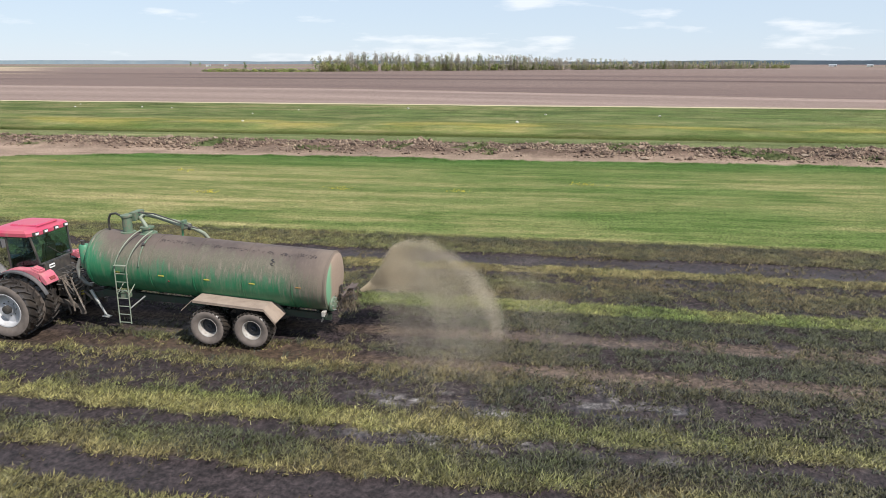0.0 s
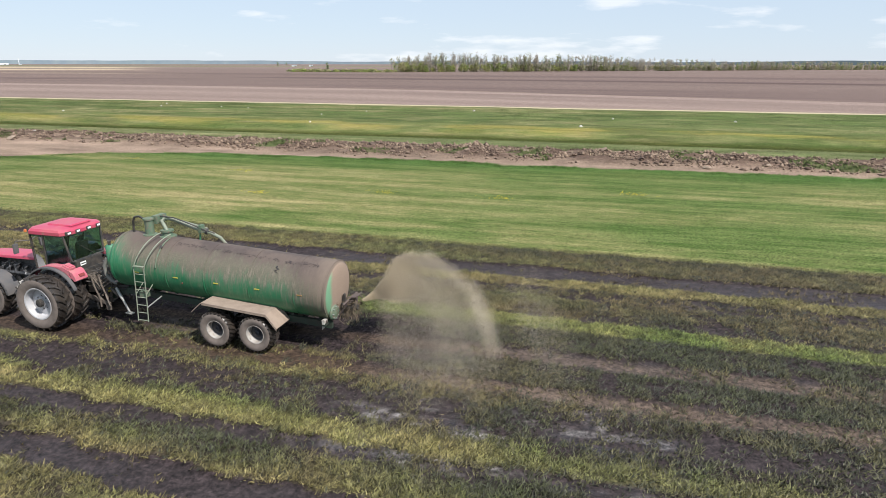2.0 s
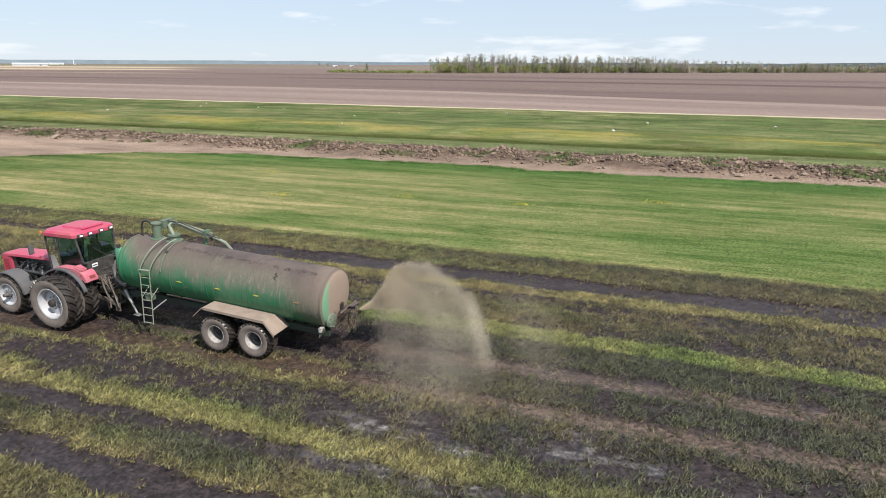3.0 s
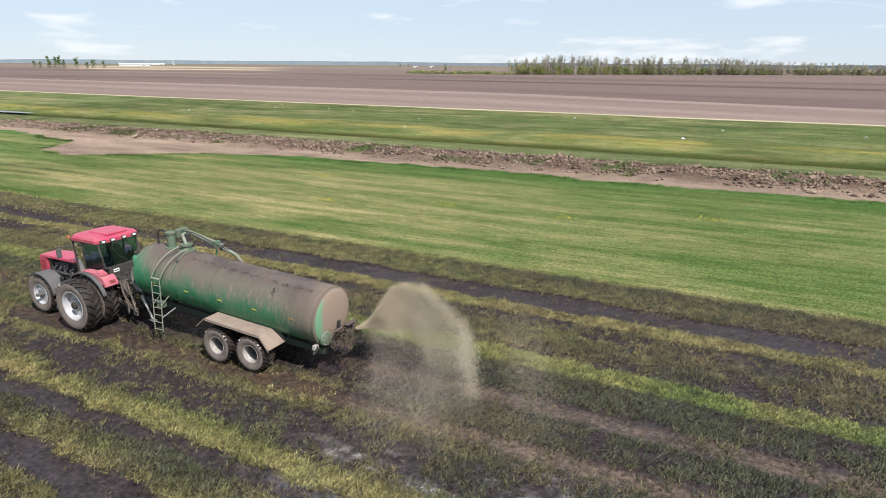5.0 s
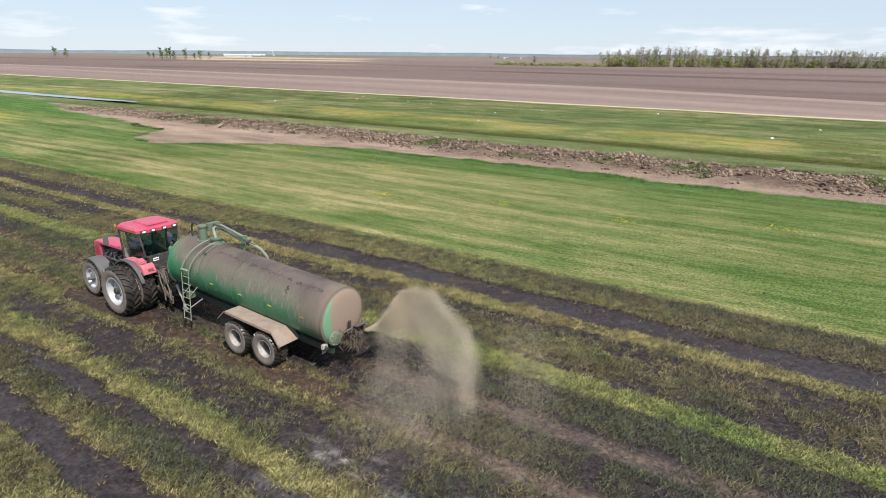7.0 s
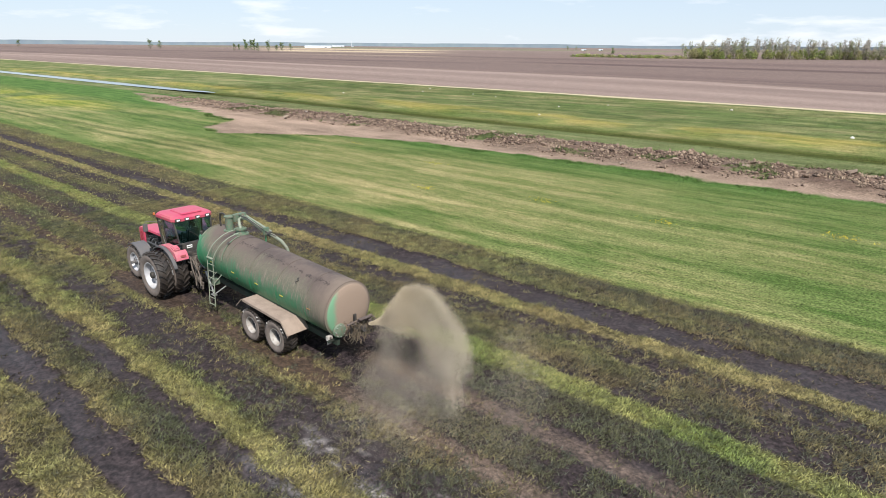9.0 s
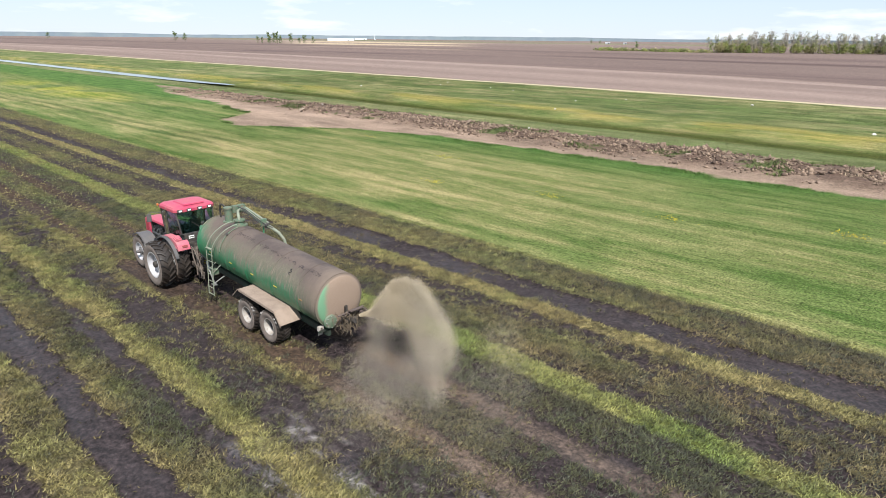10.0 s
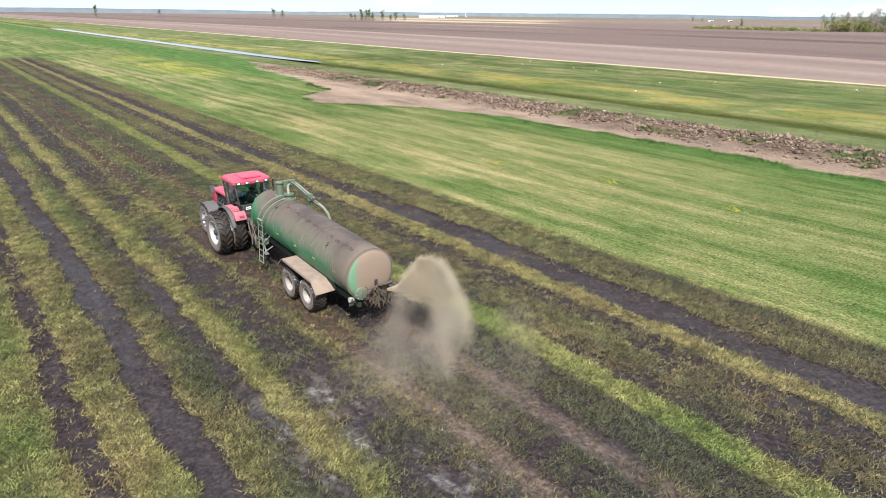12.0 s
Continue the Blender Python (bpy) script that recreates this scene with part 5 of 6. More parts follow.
# rear mudguards: red, with a grey rubber lip
for side in (-1, 1):
    def arc_at(r, a0, a1, n=14):
        return [(-9.5 + r * math.cos(radians(a0 + (a1 - a0) * k / n)), 0.92 + r * math.sin(radians(a0 + (a1 - a0) * k / n))) for k in range(n + 1)]
    y0, y1 = sorted((side * 0.78, side * 1.08))
    t0, t1 = sorted((side * 0.60, side * 1.08))
    guard = Shape().sheet(arc_at(1.06, 42, 150), y0, y1, 0.03)
    guard.prism([(-9.55, 1.97), (-9.0, 1.98), (-8.74, 1.875), (-8.78, 1.69), (-9.05, 1.85), (-9.5, 1.93)], y0, y1)
    guard.prism([(-8.76, 1.885), (-8.66, 1.83), (-8.55, 1.66), (-8.52, 1.55), (-8.60, 1.52), (-8.72, 1.66)], t0, t1)
    gp_ = part("rear_mudguard", guard, m_faded, tractor, "red mudguard with a grey lip", 0.012, 40)
    lip0, lip1 = sorted((side * 1.08, side * 1.22))
    lip = Shape().sheet(arc_at(1.05, 22, 158), lip0, lip1, 0.06)
    part("lip", lip, m_grey, gp_, "grey rubber lip", 0.01, 40)
    part("tail_block", Shape().box((-8.88, side * 0.92, 1.97), (0.34, 0.28, 0.12), Euler((0, 0.35, 0)), 0.85), m_faded, gp_, "", 0.035)
    part("tail_light", Shape().box((-8.555, side * 0.80, 1.69), (0.03, 0.2, 0.09), Euler((0, -0.5, 0))), m_redlens, gp_)
plate = part("number_plate", Shape().box((-8.905, -0.34, 1.90), (0.02, 0.22, 0.12)), m_plate, tractor, "white plate with dark bars", 0.004)
part("plate_marking", Shape().box((-8.892, -0.34, 1.905), (0.006, 0.17, 0.033)), m_black, plate)
ex = Shape().lathe([(0.05, 0), (0.05, 0.25), (0.09, 0.28), (0.09, 0.75), (0.05, 0.8), (0.045, 1.15), (0.04, 1.15), (0.04, 0.9)], (-10.62, 0.66, 1.75), (0, 0, 1), 14)
part("exhaust", ex, m_black, tractor, "black upright exhaust")

# rear linkage, hoses and drawbar hook
link = Shape()
for side in (-1, 1):
    link.box((-8.42, side * 0.44, 0.72), (0.95, 0.07, 0.13), Euler((0, 0.28, 0)))
    link.tube([(-8.55, side * 0.42, 1.55), (-8.35, side * 0.46, 0.78)], 0.035, 8)
    link.box((-8.62, side * 0.38, 1.48), (0.28, 0.09, 0.16), Euler((0, -0.3, 0)))
    link.tube([(-8.7, side * 0.30, 1.05), (-8.0, side * 0.5, 0.52)], 0.03, 8)
    link.box((-7.98, side * 0.50, 0.50), (0.16, 0.08, 0.16))
link.box((-8.75, 0, 1.2), (0.28, 0.62, 0.62))
link.tube([(-8.65, 0, 1.40), (-8.15, 0, 1.12)], 0.04, 8)
link.box((-8.5, 0, 0.62), (0.55, 0.34, 0.16))
m_iron = surface("muddy_iron", (0.075, 0.064, 0.056), 0.6, 0.2, size=0.12, second=(0.20, 0.165, 0.135), amount=0.9, bump=0.3)
part("linkage", link, m_iron, tractor, "muddy three-point linkage", 0.01)
rng_h = random.Random(9)
for k in range(9):
    y = -0.36 + 0.09 * k
    a = Vector((-8.6, y, 1.62 + 0.12 * rng_h.random()))
    b = Vector((-7.65 + 0.12 * rng_h.random(), -0.25 + 0.06 * k, 1.35 + 0.3 * rng_h.random()))
    sag = rng_h.uniform(-0.35, 0.22)
    pts = []
    for i in range(9):
        f = i / 8
        p = a.lerp(b, f)
        p.z += sag * 4 * f * (1 - f) * 0.6
        p.y += 0.12 * math.sin(3.1 * f) * rng_h.uniform(0.6, 1.2)
        pts.append(p)
    part("hydraulic_hose", Shape().tube(pts, 0.017, 7), m_black, tractor)
rng_k = random.Random(23)
for k in range(30):
    x, y, z = -8.62 + 0.75 * rng_k.random(), -0.5 + 0.85 * rng_k.random(), 0.75 + 0.8 * rng_k.random()
    bar = Shape().tube([(x, y, z), (x + rng_k.uniform(-0.1, 0.35), y + rng_k.uniform(-0.15, 0.15), z - rng_k.uniform(0.1, 0.5))], rng_k.uniform(0.018, 0.045), 8)
    part("linkage_rod", bar, m_iron, tractor, "muddy steel rod")
part("coupler", Shape().lathe([(0, -0.11), (0.08, -0.1), (0.09, 0), (0.08, 0.1), (0, 0.11)], (-8.12, -0.22, 1.02), (1, 0, 0.2), 14), m_yellow, tractor, "yellow shaft guard")

# hoses and chains between tractor and drawbar
m_muddy = surface("mud_caked_iron", (0.085, 0.066, 0.052), 0.75, 0.1, size=0.08, second=(0.20, 0.165, 0.135), amount=0.8, bump=0.3)
rng_h = random.Random(19)
for k in range(16):
    y = rng_h.uniform(-0.62, 0.30)
    z = rng_h.uniform(1.15, 1.78)
    a = Vector((-8.62, y, z))
    b = Vector((rng_h.uniform(-8.05, -7.65), y * 0.5 + rng_h.uniform(-0.1, 0.1), rng_h.uniform(1.0, 1.7)))
    mid = (a + b) / 2 + Vector((0, rng_h.uniform(-0.16, 0.05), -rng_h.uniform(0.05, 0.42)))
    part("hydraulic_hose", Shape().tube([a, a * 0.6 + mid * 0.4 + Vector((0.05, 0, 0.03)), mid, b * 0.6 + mid * 0.4, b], rng_h.uniform(0.014, 0.024), 7), m_black if k % 3 else m_muddy, tractor)
for k in range(9):
    c = (rng_h.uniform(-8.62, -8.25), rng_h.uniform(-0.68, 0.1), rng_h.uniform(0.75, 1.72))
    part("coupling", Shape().lathe([(0, -0.07), (0.045, -0.07), (0.045, 0.02), (0.03, 0.03), (0.03, 0.09), (0, 0.09)], c, (rng_h.uniform(0.4, 1), rng_h.uniform(-0.6, 0.6), rng_h.uniform(-0.6, 0.6)), 10), (m_muddy, m_chrome, m_muddy)[k % 3], tractor)
for k in range(2):
    x, y = -8.30 + 0.2 * k, -0.62 + 0.1 * k
    part("lift_chain", Shape().tube([(x - 0.1, y, 1.62), (x, y - 0.02, 1.25), (x + 0.12, y + 0.02, 0.82), (x + 0.14, y, 0.55)], 0.028, 7), m_muddy, tractor)

# ---- slurry tanker ----
tanker = thing("slurry_tanker", "green slurry tank trailer caked in brown dung, behind the tractor", "tank trailer", (-3.0, 0, 0))
TILT = math.atan2(0.37, 6.9)
AX = Vector((-math.cos(TILT), 0, math.sin(TILT)))
UP = Vector((math.sin(TILT), 0, math.cos(TILT)))
REAR = Vector((0.0, 0, 1.75))
TR = 0.885


def on_tank(s, a, r=TR):
    """A place on the tank: s metres forward of the rear, a degrees round from the top towards the near side."""
    return REAR + AX * s + UP * (r * math.cos(radians(a))) + Vector((0, -r * math.sin(radians(a)), 0))


prof = [(0.0, -0.10), (0.30, -0.095), (0.58, -0.075), (0.76, -0.045), (0.855, -0.005), (TR, 0.035)]
for k in range(1, 24):
    prof.append((TR, 0.035 + (7.28 - 0.035) * k / 24))
prof += [(TR, 7.28), (0.86, 7.36), (0.76, 7.44), (0.58, 7.53), (0.30, 7.59), (0.0, 7.61)]
shell = Shape().lathe(prof, (0, 0, 0), (-1, 0, 0), 64)
tank_mesh = shell.mesh("tank", m_tank, 0, 60)
tank = new("tank", tank_mesh)
tank.parent = tanker
tank.matrix_basis = Matrix.LocRotScale(REAR - tanker.location, Euler((0, TILT, 0)), None)
tagged(tank, "green steel tank with slurry dried brown over its top")
for s, w in ((0.04, 0.03), (0.98, 0.014), (2.45, 0.014), (3.95, 0.014), (5.3, 0.016), (7.25, 0.03)):
    hoop = Shape().lathe([(TR - 0.01, -w), (TR + 0.012, -w), (TR + 0.012, w), (TR - 0.01, w)], (-s, 0, 0), (-1, 0, 0), 64, True)
    ob = new("seam", hoop.mesh("seam", m_tank, 0, 30))
    ob.parent = tank
for s in (0.78, 2.16, 3.53, 4.94, 6.33):
    a = 88 + 1.2 * s
    p = on_tank(s, a, TR + 0.004)
    part("reflector", Shape().box(p, (0.17, 0.012, 0.030), Euler((0, TILT, 0))), m_yellow if s > 1 else m_amber, tanker, "yellow reflector strip")
part("sensor_dot", Shape().lathe([(0, 0), (0.024, 0), (0.02, 0.015), (0, 0.016)], on_tank(4.72, 104), (0, -1, -0.2), 10), m_redlens, tanker)

# dried lumps along the crest, with a ridge left by the slurry
rng_c = np.random.default_rng(14)
V, F = [], []
octa = [(1, 0, 0), (0, 1, 0), (-1, 0, 0), (0, -1, 0), (0, 0, 0.5)]
for k in range(230):
    s = 0.5 + 0.42 * int(rng_c.integers(12)) + rng_c.normal(0, 0.10)
    a = rng_c.normal(23 + 3 * math.sin(s), 2.6)
    p = on_tank(s, a, TR + 0.002)
    r = rng_c.uniform(0.008, 0.030)
    yaw = rng_c.uniform(0, 6.28)
    n0 = len(V)
    for q in octa:
        u = (q[0] * math.cos(yaw) - q[1] * math.sin(yaw)) * r * rng_c.uniform(0.7, 1.9)
        v = (q[0] * math.sin(yaw) + q[1] * math.cos(yaw)) * r
        V.append(tuple(p + AX * u + Vector((0, v, 0)) + UP * (q[2] * r + 0.35 * v * math.sin(radians(a)))))
    F += [(n0, n0 + 1, n0 + 4), (n0 + 1, n0 + 2, n0 + 4), (n0 + 2, n0 + 3, n0 + 4), (n0 + 3, n0, n0 + 4)]
crust = part("dried_crust", Shape().add(V, F), m_flake, tanker, "lumps of dried dung along the tank top")
tagged(crust, kind="stuff")
drip = Shape()
for k in range(7):
    f = k / 6
    drip.tube([on_tank(1.62 + 0.05 * math.sin(9 * f), 40 + 11 * f, TR + 0.006), on_tank(1.62 + 0.05 * math.sin(9 * f + 1.5), 42 + 11 * f, TR + 0.006)], 0.016, 6)
part("drip_mark", drip, m_black, tanker, "black drip mark on the tank side")

# ladder over the near side of the tank
ladder = new("ladder")
ladder.parent = tanker
ladder.location = (0, 0, 0)
tagged(ladder, "pale green ladder curving over the tank")
for x in (-6.30, -5.93):
    pts = [(x, -1.12, 0.48), (x + 0.01, -1.08, 1.2), (x + 0.03, -1.05, 2.15)]
    for k in range(9):
        a = radians(78 - 8.4 * k)
        zc = 1.75 - (x) * math.tan(TILT)
        pts.append((x + 0.06 + 0.05 * k, -1.06 * math.sin(a), zc + 1.05 * math.cos(a)))
    part("rail", Shape().tube(pts, 0.017, 8), m_sage, ladder)
for k in range(8):
    z = 0.52 + 0.245 * k
    y = -1.12 + 0.055 * k / 3
    part("rung", Shape().tube([(-6.30 + 0.004 * k, y, z), (-5.93 + 0.004 * k, y, z)], 0.015, 8), m_sage, ladder)
part("tread_plate", Shape().box((-6.08, -1.05, 2.26), (0.38, 0.10, 0.025)), m_sage, ladder, "", 0.005)
for x in (-6.30, -5.93):
    part("stay", Shape().tube([(x, -1.06, 1.35), (x + 0.02, -0.72, 1.62)], 0.015, 7), m_sage, ladder)
part("stay", Shape().tube([(-5.93, -1.08, 0.95), (-5.55, -0.85, 1.28)], 0.022, 7), m_chrome, ladder)
part("valve_box", Shape().box((-6.12, -0.90, 1.32), (0.26, 0.2, 0.2)), m_pale_green, tanker, "", 0.02)

# filling dome, hoses and the folded suction arm on top
dome = Shape().lathe([(0.0, -0.02), (0.22, -0.02), (0.22, 0.04), (0.14, 0.05), (0.135, 0.49), (0.17, 0.50), (0.17, 0.55), (0.08, 0.58), (0.0, 0.585)], (-6.42, 0.02, 2.95), (0, 0, 1), 28)
dome_p = part("filling_dome", dome, m_pale_green, tanker, "weathered green filling dome", 0, 30)
part("vent_hose", Shape().tube([(-6.55, 0.0, 3.46), (-6.72, -0.02, 3.55), (-6.90, -0.02, 3.52), (-7.0, 0.0, 3.36), (-7.03, 0.02, 3.15), (-7.02, 0.02, 2.96)], 0.034, 9), m_black, dome_p, "black vent hose")
arm = new("suction_arm")
arm.parent = tanker
tagged(arm, "folded green suction arm on the tank top")
part("flange", Shape().lathe([(0, 0), (0.27, 0), (0.27, 0.05), (0.17, 0.06), (0.15, 0.18), (0.2, 0.19), (0.2, 0.24), (0, 0.24)], (-5.85, 0.12, 2.90), (0, 0, 1), 24), m_pale_green, arm, "", 0, 30)
part("pipe", Shape().tube([(-5.85, 0.12, 3.10), (-5.98, 0.16, 3.28), (-6.12, 0.24, 3.38), (-6.05, 0.34, 3.46), (-5.75, 0.40, 3.40), (-5.2, 0.46, 3.20), (-4.86, 0.50, 3.08), (-4.62, 0.62, 3.00), (-4.42, 0.80, 2.80), (-4.32, 0.93, 2.55), (-4.28, 0.99, 2.25)], 0.056, 12), m_sage, arm, "bent suction pipe")
part("beam", Shape().box((-5.55, 0.62, 3.26), (1.65, 0.08, 0.10), Euler((0, 0.19, 0))), m_sage, arm, "", 0.01)
part("ram", Shape().tube([(-6.3, 0.50, 3.47), (-5.5, 0.52, 3.32)], 0.04, 10).tube([(-5.5, 0.52, 3.32), (-4.95, 0.54, 3.18)], 0.025, 8), m_pale_green, arm)
part("swivel", Shape().box((-6.3, 0.36, 3.42), (0.2, 0.5, 0.26)), m_pale_green, arm, "", 0.015)
part("knuckle", Shape().box((-4.88, 0.52, 3.14), (0.12, 0.22, 0.26)), m_pale_green, arm, "", 0.015)
part("clamp", Shape().lathe([(0.06, -0.04), (0.1, -0.04), (0.1, 0.04), (0.06, 0.04)], (-4.72, 0.56, 3.05), (1, 0.3, -0.3), 16, True), m_black, arm)
part("support", Shape().tube([(-5.0, 0.55, 2.70), (-4.95, 0.55, 3.1)], 0.03, 8), m_green, arm)
part("hose", Shape().tube([(-6.2, 0.30, 3.52), (-5.7, 0.30, 3.50), (-5.2, 0.36, 3.33), (-4.8, 0.44, 3.15), (-4.5, 0.66, 2.98)], 0.02, 7), m_black, arm)
strap = Shape()
for off in (0.0,):
    pts = [on_tank(5.62, a, TR + 0.025) for a in range(8, 88, 8)]
    strap.tube(pts, 0.022, 7)
part("overflow_pipe", strap, m_pale_green, tanker, "thin pipe down the tank side")
part("cap", Shape().lathe([(0, 0), (0.05, 0), (0.05, 0.05), (0, 0.05)], on_tank(5.62, 38, TR + 0.02), (0, -0.6, 0.8), 10), m_black, tanker)

# pump box and pipework at the front
part("pump_tank", Shape().lathe([(0, 0), (0.15, 0.0), (0.16, 0.03), (0.16, 0.66), (0.12, 0.72), (0, 0.73)], (-7.66, -0.38, 1.92), (0, 0, 1), 20), m_green, tanker, "small green separator tank", 0, 40)
part("breather", Shape().lathe([(0, 0), (0.045, 0.0), (0.045, 0.08), (0.06, 0.09), (0.06, 0.13), (0, 0.14)], (-7.66, -0.42, 2.65), (0, 0, 1), 12), m_black, tanker)
part("air_hose", Shape().tube([(-7.8, -0.45, 2.2), (-7.92, -0.48, 1.95), (-7.88, -0.5, 1.65), (-7.70, -0.5, 1.45), (-7.50, -0.48, 1.38)], 0.06, 12), m_hose, tanker, "thick grey air hose")
part("lever", Shape().tube([(-7.55, -0.52, 1.46), (-7.15, -0.60, 1.56)], 0.022, 7), m_chrome, tanker)
beam = Shape()
for side in (-1, 1):
    beam.box((-3.6, side * 0.42, 0.98), (7.2, 0.12, 0.2), Euler((0, TILT, 0)))
    beam.box((-7.75, side * 0.22, 0.98), (1.3, 0.12, 0.18), Euler((0, -0.20, side * 0.30)))
    for s in (0.9, 2.4, 3.9, 5.3, 6.8):
        beam.box((-s, side * 0.42, 1.10 + s * 0.053), (0.1, 0.10, 0.28))
for x in (-0.4, -1.3, -4.3, -6.2, -7.0):
    beam.box((x, 0, 0.90 - x * 0.05), (0.1, 0.86, 0.14))
beam.box((-8.35, 0, 0.72), (0.5, 0.14, 0.14))
beam.lathe([(0.05, -0.04), (0.1, -0.04), (0.1, 0.04), (0.05, 0.04)], (-8.62, 0, 0.70), (0, 0, 1), 16, True)
part("frame", beam, m_under, tanker, "green steel underframe and drawbar", 0.008)
leg = part("parking_leg", Shape().tube([(-7.66, -0.42, 1.20), (-7.47, -0.42, 0.82)], 0.05, 10).tube([(-7.47, -0.42, 0.82), (-7.27, -0.42, 0.40)], 0.035, 10), m_chrome, tanker, "raised pale steel parking leg")
part("foot", Shape().box((-7.25, -0.42, 0.36), (0.24, 0.16, 0.025), Euler((0, 0.12, 0))), m_chrome, leg, "", 0.005)
part("drive_shaft", Shape().tube([(-8.6, 0, 0.98), (-7.5, 0, 1.1)], 0.06, 12), m_black, tanker)

# axles, wheels and mudguards
axles = Shape()
for x in (-3.45, -2.11):
    axles.tube([(x, -0.9, 0.575), (x, 0.9, 0.575)], 0.06, 10)
for side in (-1, 1):
    axles.box((-2.78, side * 0.48, 0.66), (1.5, 0.1, 0.14))
    axles.box((-2.78, side * 0.45, 0.80), (0.3, 0.12, 0.3))
part("axle_set", axles, m_black, tanker, "", 0.008)
for side in (-1, 1):
    for x in (-3.45, -2.11):
        wheel("trailer_wheel", tanker, x, side * 1.04, 0.575, 0.575, 0.50, 0.285, 26, side, 0.62, 0.04, "trailer wheel with a dusty sidewall")
    y0, y1 = sorted((side * 0.50, side * 1.30))
    line = [(-3.82, 1.41), (-3.80, 1.42), (-1.68, 1.27), (-1.36, 0.87)]
    fender = Shape().sheet(line, y0, y1, 0.022)
    fender.sheet([(-4.16, 1.11), (-3.81, 1.42)], side * 1.30 - 0.03, side * 1.30 + 0.005, 0.03)
    fender.sheet([(-3.80, 1.42), (-1.68, 1.27), (-1.36, 0.87)], side * 1.30 - 0.006, side * 1.30 + 0.006, 0.075)
    fp = part("mudguard", fender, m_mudplate, tanker, "flat mudguard caked in pale mud", 0, 30)
    part("mudguard_strut", Shape().tube([(-2.8, side * 0.5, 0.95), (-2.8, side * 0.95, 1.30)], 0.03, 7).tube([(-3.6, side * 0.5, 1.0), (-3.6, side * 0.9, 1.36)], 0.03, 7), m_black, fp)

# rear outlet: valves, pipe, spreading plate, lamp brackets, hanging straw
outlet = new("outlet")
outlet.parent = tanker
tagged(outlet, "dung-clogged rear outlet with spreading plate")
part("side_flange", Shape().lathe([(0.0, 0.0), (0.22, 0.0), (0.23, 0.05), (0.20, 0.09), (0.15, 0.10), (0.05, 0.13), (0, 0.13)], (0.02, -0.42, 1.20), (1, -0.1, 0), 24), m_pale_green, outlet, "round inspection cover", 0, 30)
for k in range(8):
    a = 2 * math.pi * k / 8
    part("bolt", Shape().tube([(0.10, -0.42 + 0.18 * math.cos(a), 1.20 + 0.18 * math.sin(a)), (0.15, -0.42 + 0.18 * math.cos(a), 1.20 + 0.18 * math.sin(a))], 0.014, 6), m_chrome, outlet)
part("pipe", Shape().tube([(-0.05, 0.12, 1.14), (0.22, 0.12, 1.14), (0.42, 0.13, 1.17), (0.56, 0.14, 1.24)], 0.11, 16), m_black, outlet)
part("gate_valve", Shape().box((0.16, 0.12, 1.14), (0.09, 0.36, 0.42)).box((0.16, 0.12, 1.46), (0.06, 0.1, 0.26)), m_black, outlet, "", 0.012)
part("spreading_plate", Shape().add([(0.40, 0.02, 1.50), (0.40, 0.34, 1.50), (0.60, 0.40, 1.55), (0.60, -0.04, 1.55), (0.40, 0.02, 1.53), (0.40, 0.34, 1.53), (0.60, 0.40, 1.58), (0.60, -0.04, 1.58)], [(3, 2, 1, 0), (4, 5, 6, 7), (0, 1, 5, 4), (1, 2, 6, 5), (2, 3, 7, 6), (3, 0, 4, 7)]), m_crust, outlet, "curved plate above the nozzle")
lev = Shape()
for k in range(6):
    y = -0.2 + 0.15 * k
    lev.tube([(0.06, y, 0.95 + 0.05 * (k % 3)), (0.34, y + 0.06, 1.35 + 0.06 * (k % 2)), (0.5, y + 0.02, 1.46)], 0.02, 6)
lev.tube([(0.3, -0.3, 1.40), (0.34, 0.65, 1.46)], 0.03, 8)
lev.box((0.30, 0.55, 1.22), (0.16, 0.16, 0.22))
lev.tube([(0.05, 0.5, 1.3), (0.34, 0.72, 1.38), (0.52, 0.66, 1.30)], 0.025, 7)
part("lever_set", lev, m_crust, outlet, "dung-covered levers and struts")
rng_s = random.Random(31)
straw = Shape()
for k in range(170):
    y = rng_s.gauss(0.12, 0.20)
    x = rng_s.uniform(0.08, 0.62)
    z = rng_s.uniform(1.0, 1.5)
    l = rng_s.uniform(0.08, 0.3)
    straw.tube([(x, y, z), (x + rng_s.uniform(-0.05, 0.09), y + rng_s.uniform(-0.1, 0.1), z - 0.4 * l), (x + rng_s.uniform(-0.05, 0.12), y + rng_s.uniform(-0.12, 0.12), z - l)], [0.008, 0.012, 0.004], 4)
st = part("straw", straw, m_straw, outlet, "wet straw hanging from the outlet")
tagged(st, kind="stuff")
bumper = part("rear_bar", Shape().box((-0.12, 0, 0.90), (0.1, 1.5, 0.09)), m_under, tanker, "", 0.008)
for side in (-1, 1):
    lb = part("lamp_bracket", Shape().box((-0.14, side * 0.66, 0.98), (0.10, 0.20, 0.15)), m_dull, tanker, "dirty white lamp bracket", 0.01)
    part("lamp", Shape().box((-0.08, side * 0.66, 0.99), (0.03, 0.06, 0.05)), m_crust, lb)
    part("flap", Shape().box((-0.20, side * 0.62, 0.80), (0.012, 0.16, 0.16), Euler((0, 0.2, 0))), m_dull, tanker)

# ---- slurry in the air and on the ground ----
m_drop = tinted("slurry_drops", rough=0.5, grain=0.05, size=0.5, spec=0.3, through_light=0.15)


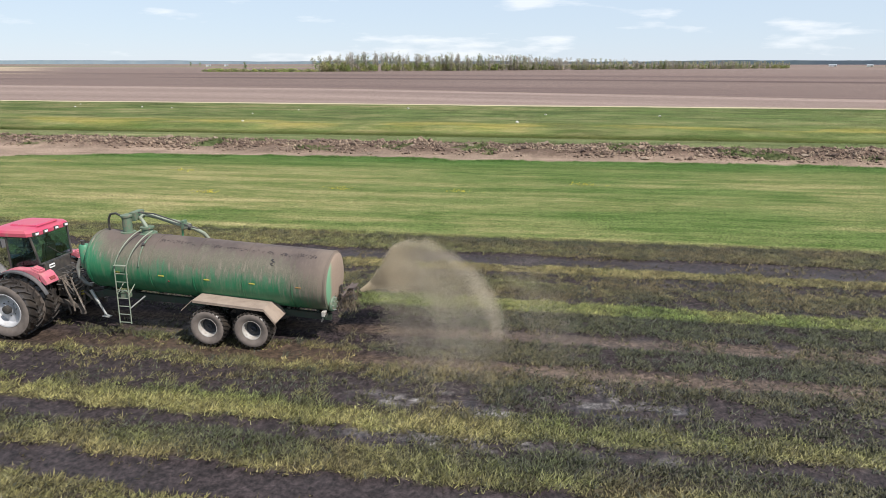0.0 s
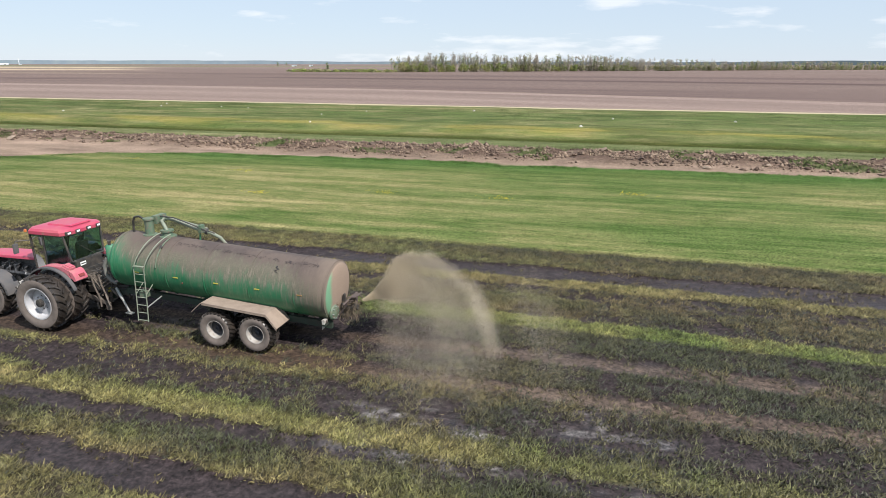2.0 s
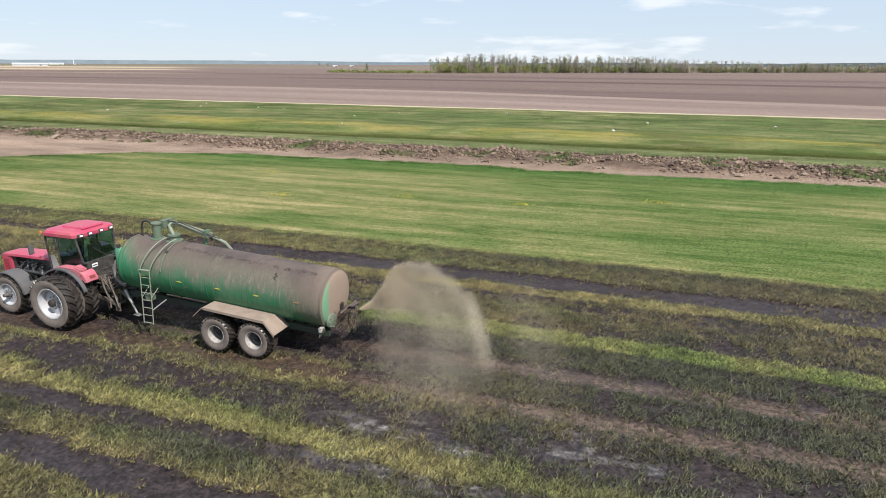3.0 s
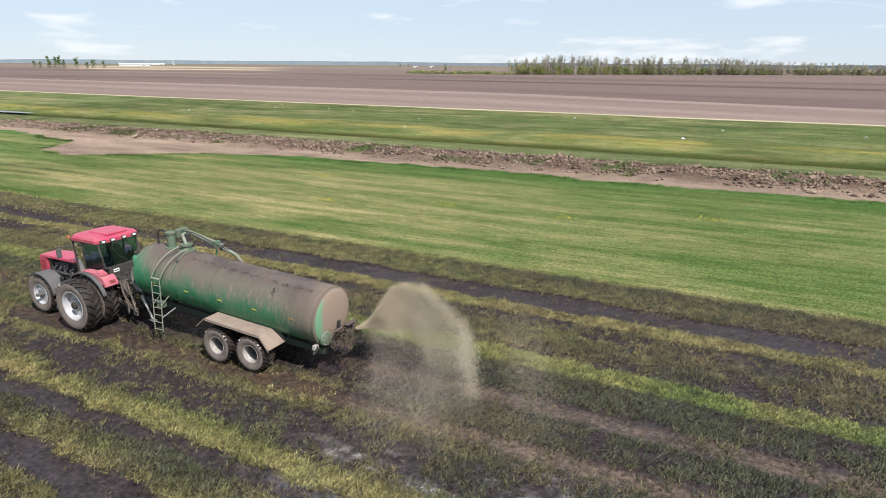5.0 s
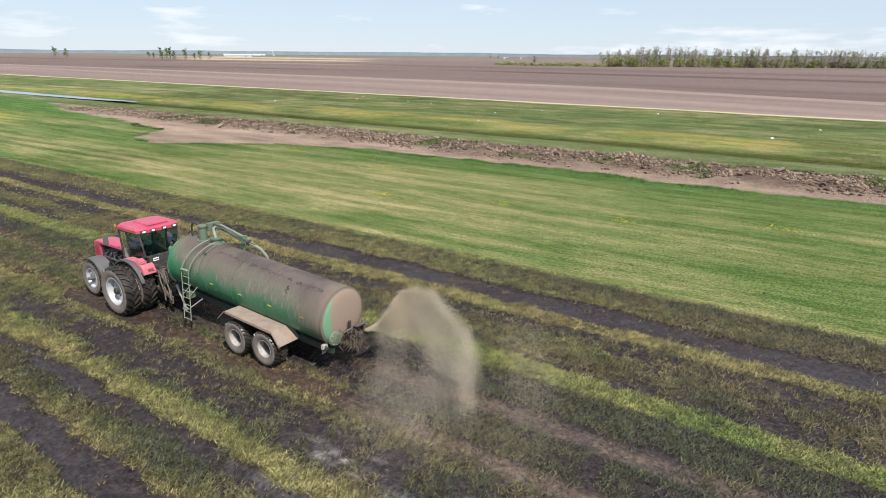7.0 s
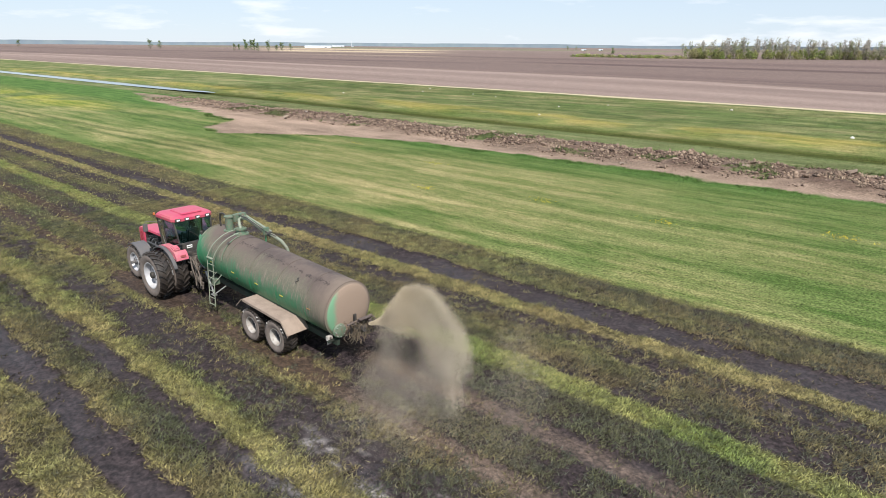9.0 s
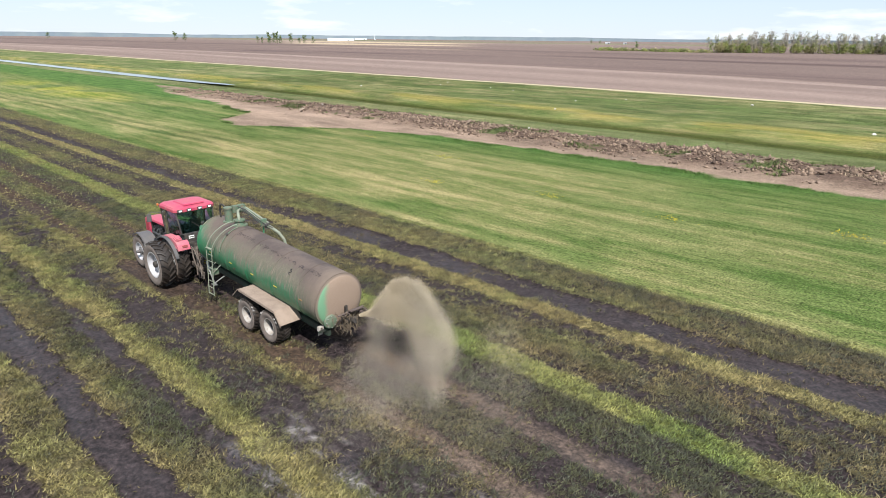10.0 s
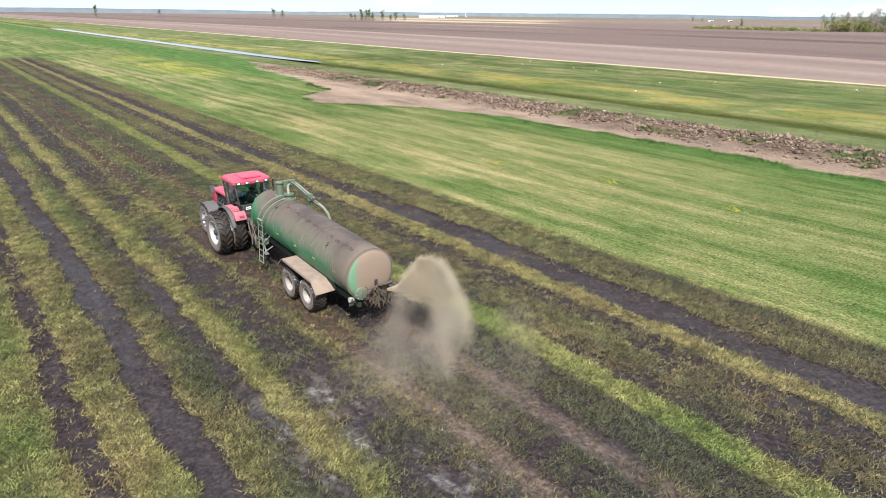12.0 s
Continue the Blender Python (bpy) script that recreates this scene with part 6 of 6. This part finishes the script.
def spray(count, seed, ages, drop, blur, slow=(0.93, 1.02), turn=0.0):
    """Drops of the sheet thrown by the swinging nozzle, over the given span of ages: slowed by the air and falling. drop: how far below the sheet's rim they leave, in degrees, at most."""
    rng = np.random.default_rng(seed)
    age = ages[0] + (ages[1] - ages[0]) * rng.random(count)
    az = np.radians(np.interp(age, [0, 0.2, 0.4, 0.55, 0.7, 0.95, 1.15], [61, 33, 10, -7, -23, -49, -66]) + turn + rng.normal(0, 2.0, count) + 2.5 * np.sin(31 * age))
    rim = np.interp(age, [0, 0.09, 0.2, 0.45, 1.0], [14, 38, 54, 27, 36]) + 2.0 * np.sin(37 * age + 2) + 1.5 * np.sin(83 * age)
    el = np.radians(rim - np.minimum(drop, rim - 1) * rng.random(count) ** 1.2)
    v = 10.6 * rng.uniform(slow[0], slow[1], count)
    reach = (1 - np.exp(-1.26 * age)) / 1.26
    x = 0.75 + v * np.cos(el) * np.cos(az) * reach
    y = 0.20 + v * np.cos(el) * np.sin(az) * reach
    z = 1.42 + v * np.sin(el) * reach - 4.6 * age**2
    p = np.stack([x, y, z], 1) + rng.normal(0, 1, (count, 3)) * (0.02 + blur * age)[:, None]
    keep = (p[:, 2] > 0.05) & (p[:, 0] > 0.66)
    return p[keep], age[keep]


def drops(clouds, low, high, near, far, shade, seed):
    """Small tetrahedral drops for the given clouds: places, faces and colours."""
    rng = np.random.default_rng(seed)
    p = np.concatenate([q for q, _ in clouds])
    age = np.concatenate([q for _, q in clouds])
    n = len(p)
    size = rng.uniform(low, high, n)
    tet = np.array([(1, 1, 1), (1, -1, -1), (-1, 1, -1), (-1, -1, 1)], float)
    v = p[:, None] + tet[None] * size[:, None, None] * rng.uniform(0.6, 1.5, (n, 4, 1))
    f = (np.array([(0, 1, 2), (0, 3, 1), (0, 2, 3)])[None] + 4 * np.arange(n)[:, None, None]).reshape(-1, 3)
    tone = np.repeat(mixed(near, far, np.clip(age, 0, 1)) * rng.uniform(shade[0], shade[1], (n, 1)), 4, 0)
    return v.reshape(-1, 3), f, tone


jet = drops([
    spray(26000, 3, (0.0, 0.24), 80, 0.09, (0.78, 1.02)),
    spray(14000, 6, (0.0, 0.20), 80, 0.06, (0.5, 1.0), -22),
], 0.0035, 0.0065, (0.50, 0.42, 0.30), (0.43, 0.37, 0.29), (0.75, 1.15), 16)
thick = drops([
    spray(64000, 4, (0.05, 0.44), 60, 0.16, (0.62, 1.02)),
    spray(22000, 5, (0.14, 0.66), 16, 0.07),
], 0.0024, 0.0046, (0.48, 0.41, 0.30), (0.42, 0.37, 0.295), (0.75, 1.15), 6)
mist = drops([
    spray(52000, 15, (0.30, 0.85), 60, 0.22, (0.55, 1.02)),
    spray(44000, 7, (0.45, 1.12), 30, 0.24, (0.60, 1.02)),
    spray(60000, 8, (0.55, 1.20), 18, 0.50, (0.30, 0.95), -14),
    spray(26000, 21, (0.18, 0.60), 80, 0.30, (0.25, 0.85), -34),
    spray(24000, 9, (0.55, 0.95), 24, 0.16, (1.05, 1.28), 26),
], 0.0014, 0.0029, (0.44, 0.38, 0.30), (0.42, 0.37, 0.31), (0.8, 1.15), 9)
v = np.concatenate([jet[0], thick[0], mist[0]])
f = np.concatenate([jet[1], thick[1] + len(jet[0]), mist[1] + len(jet[0]) + len(thick[0])])
tone = np.concatenate([jet[2], thick[2], mist[2]])
tagged(new("slurry_spray", quick_mesh("slurry_spray", v, f, m_drop, tone)), "fan of beige slurry drops flying behind the tanker", "slurry spray", kind="stuff")
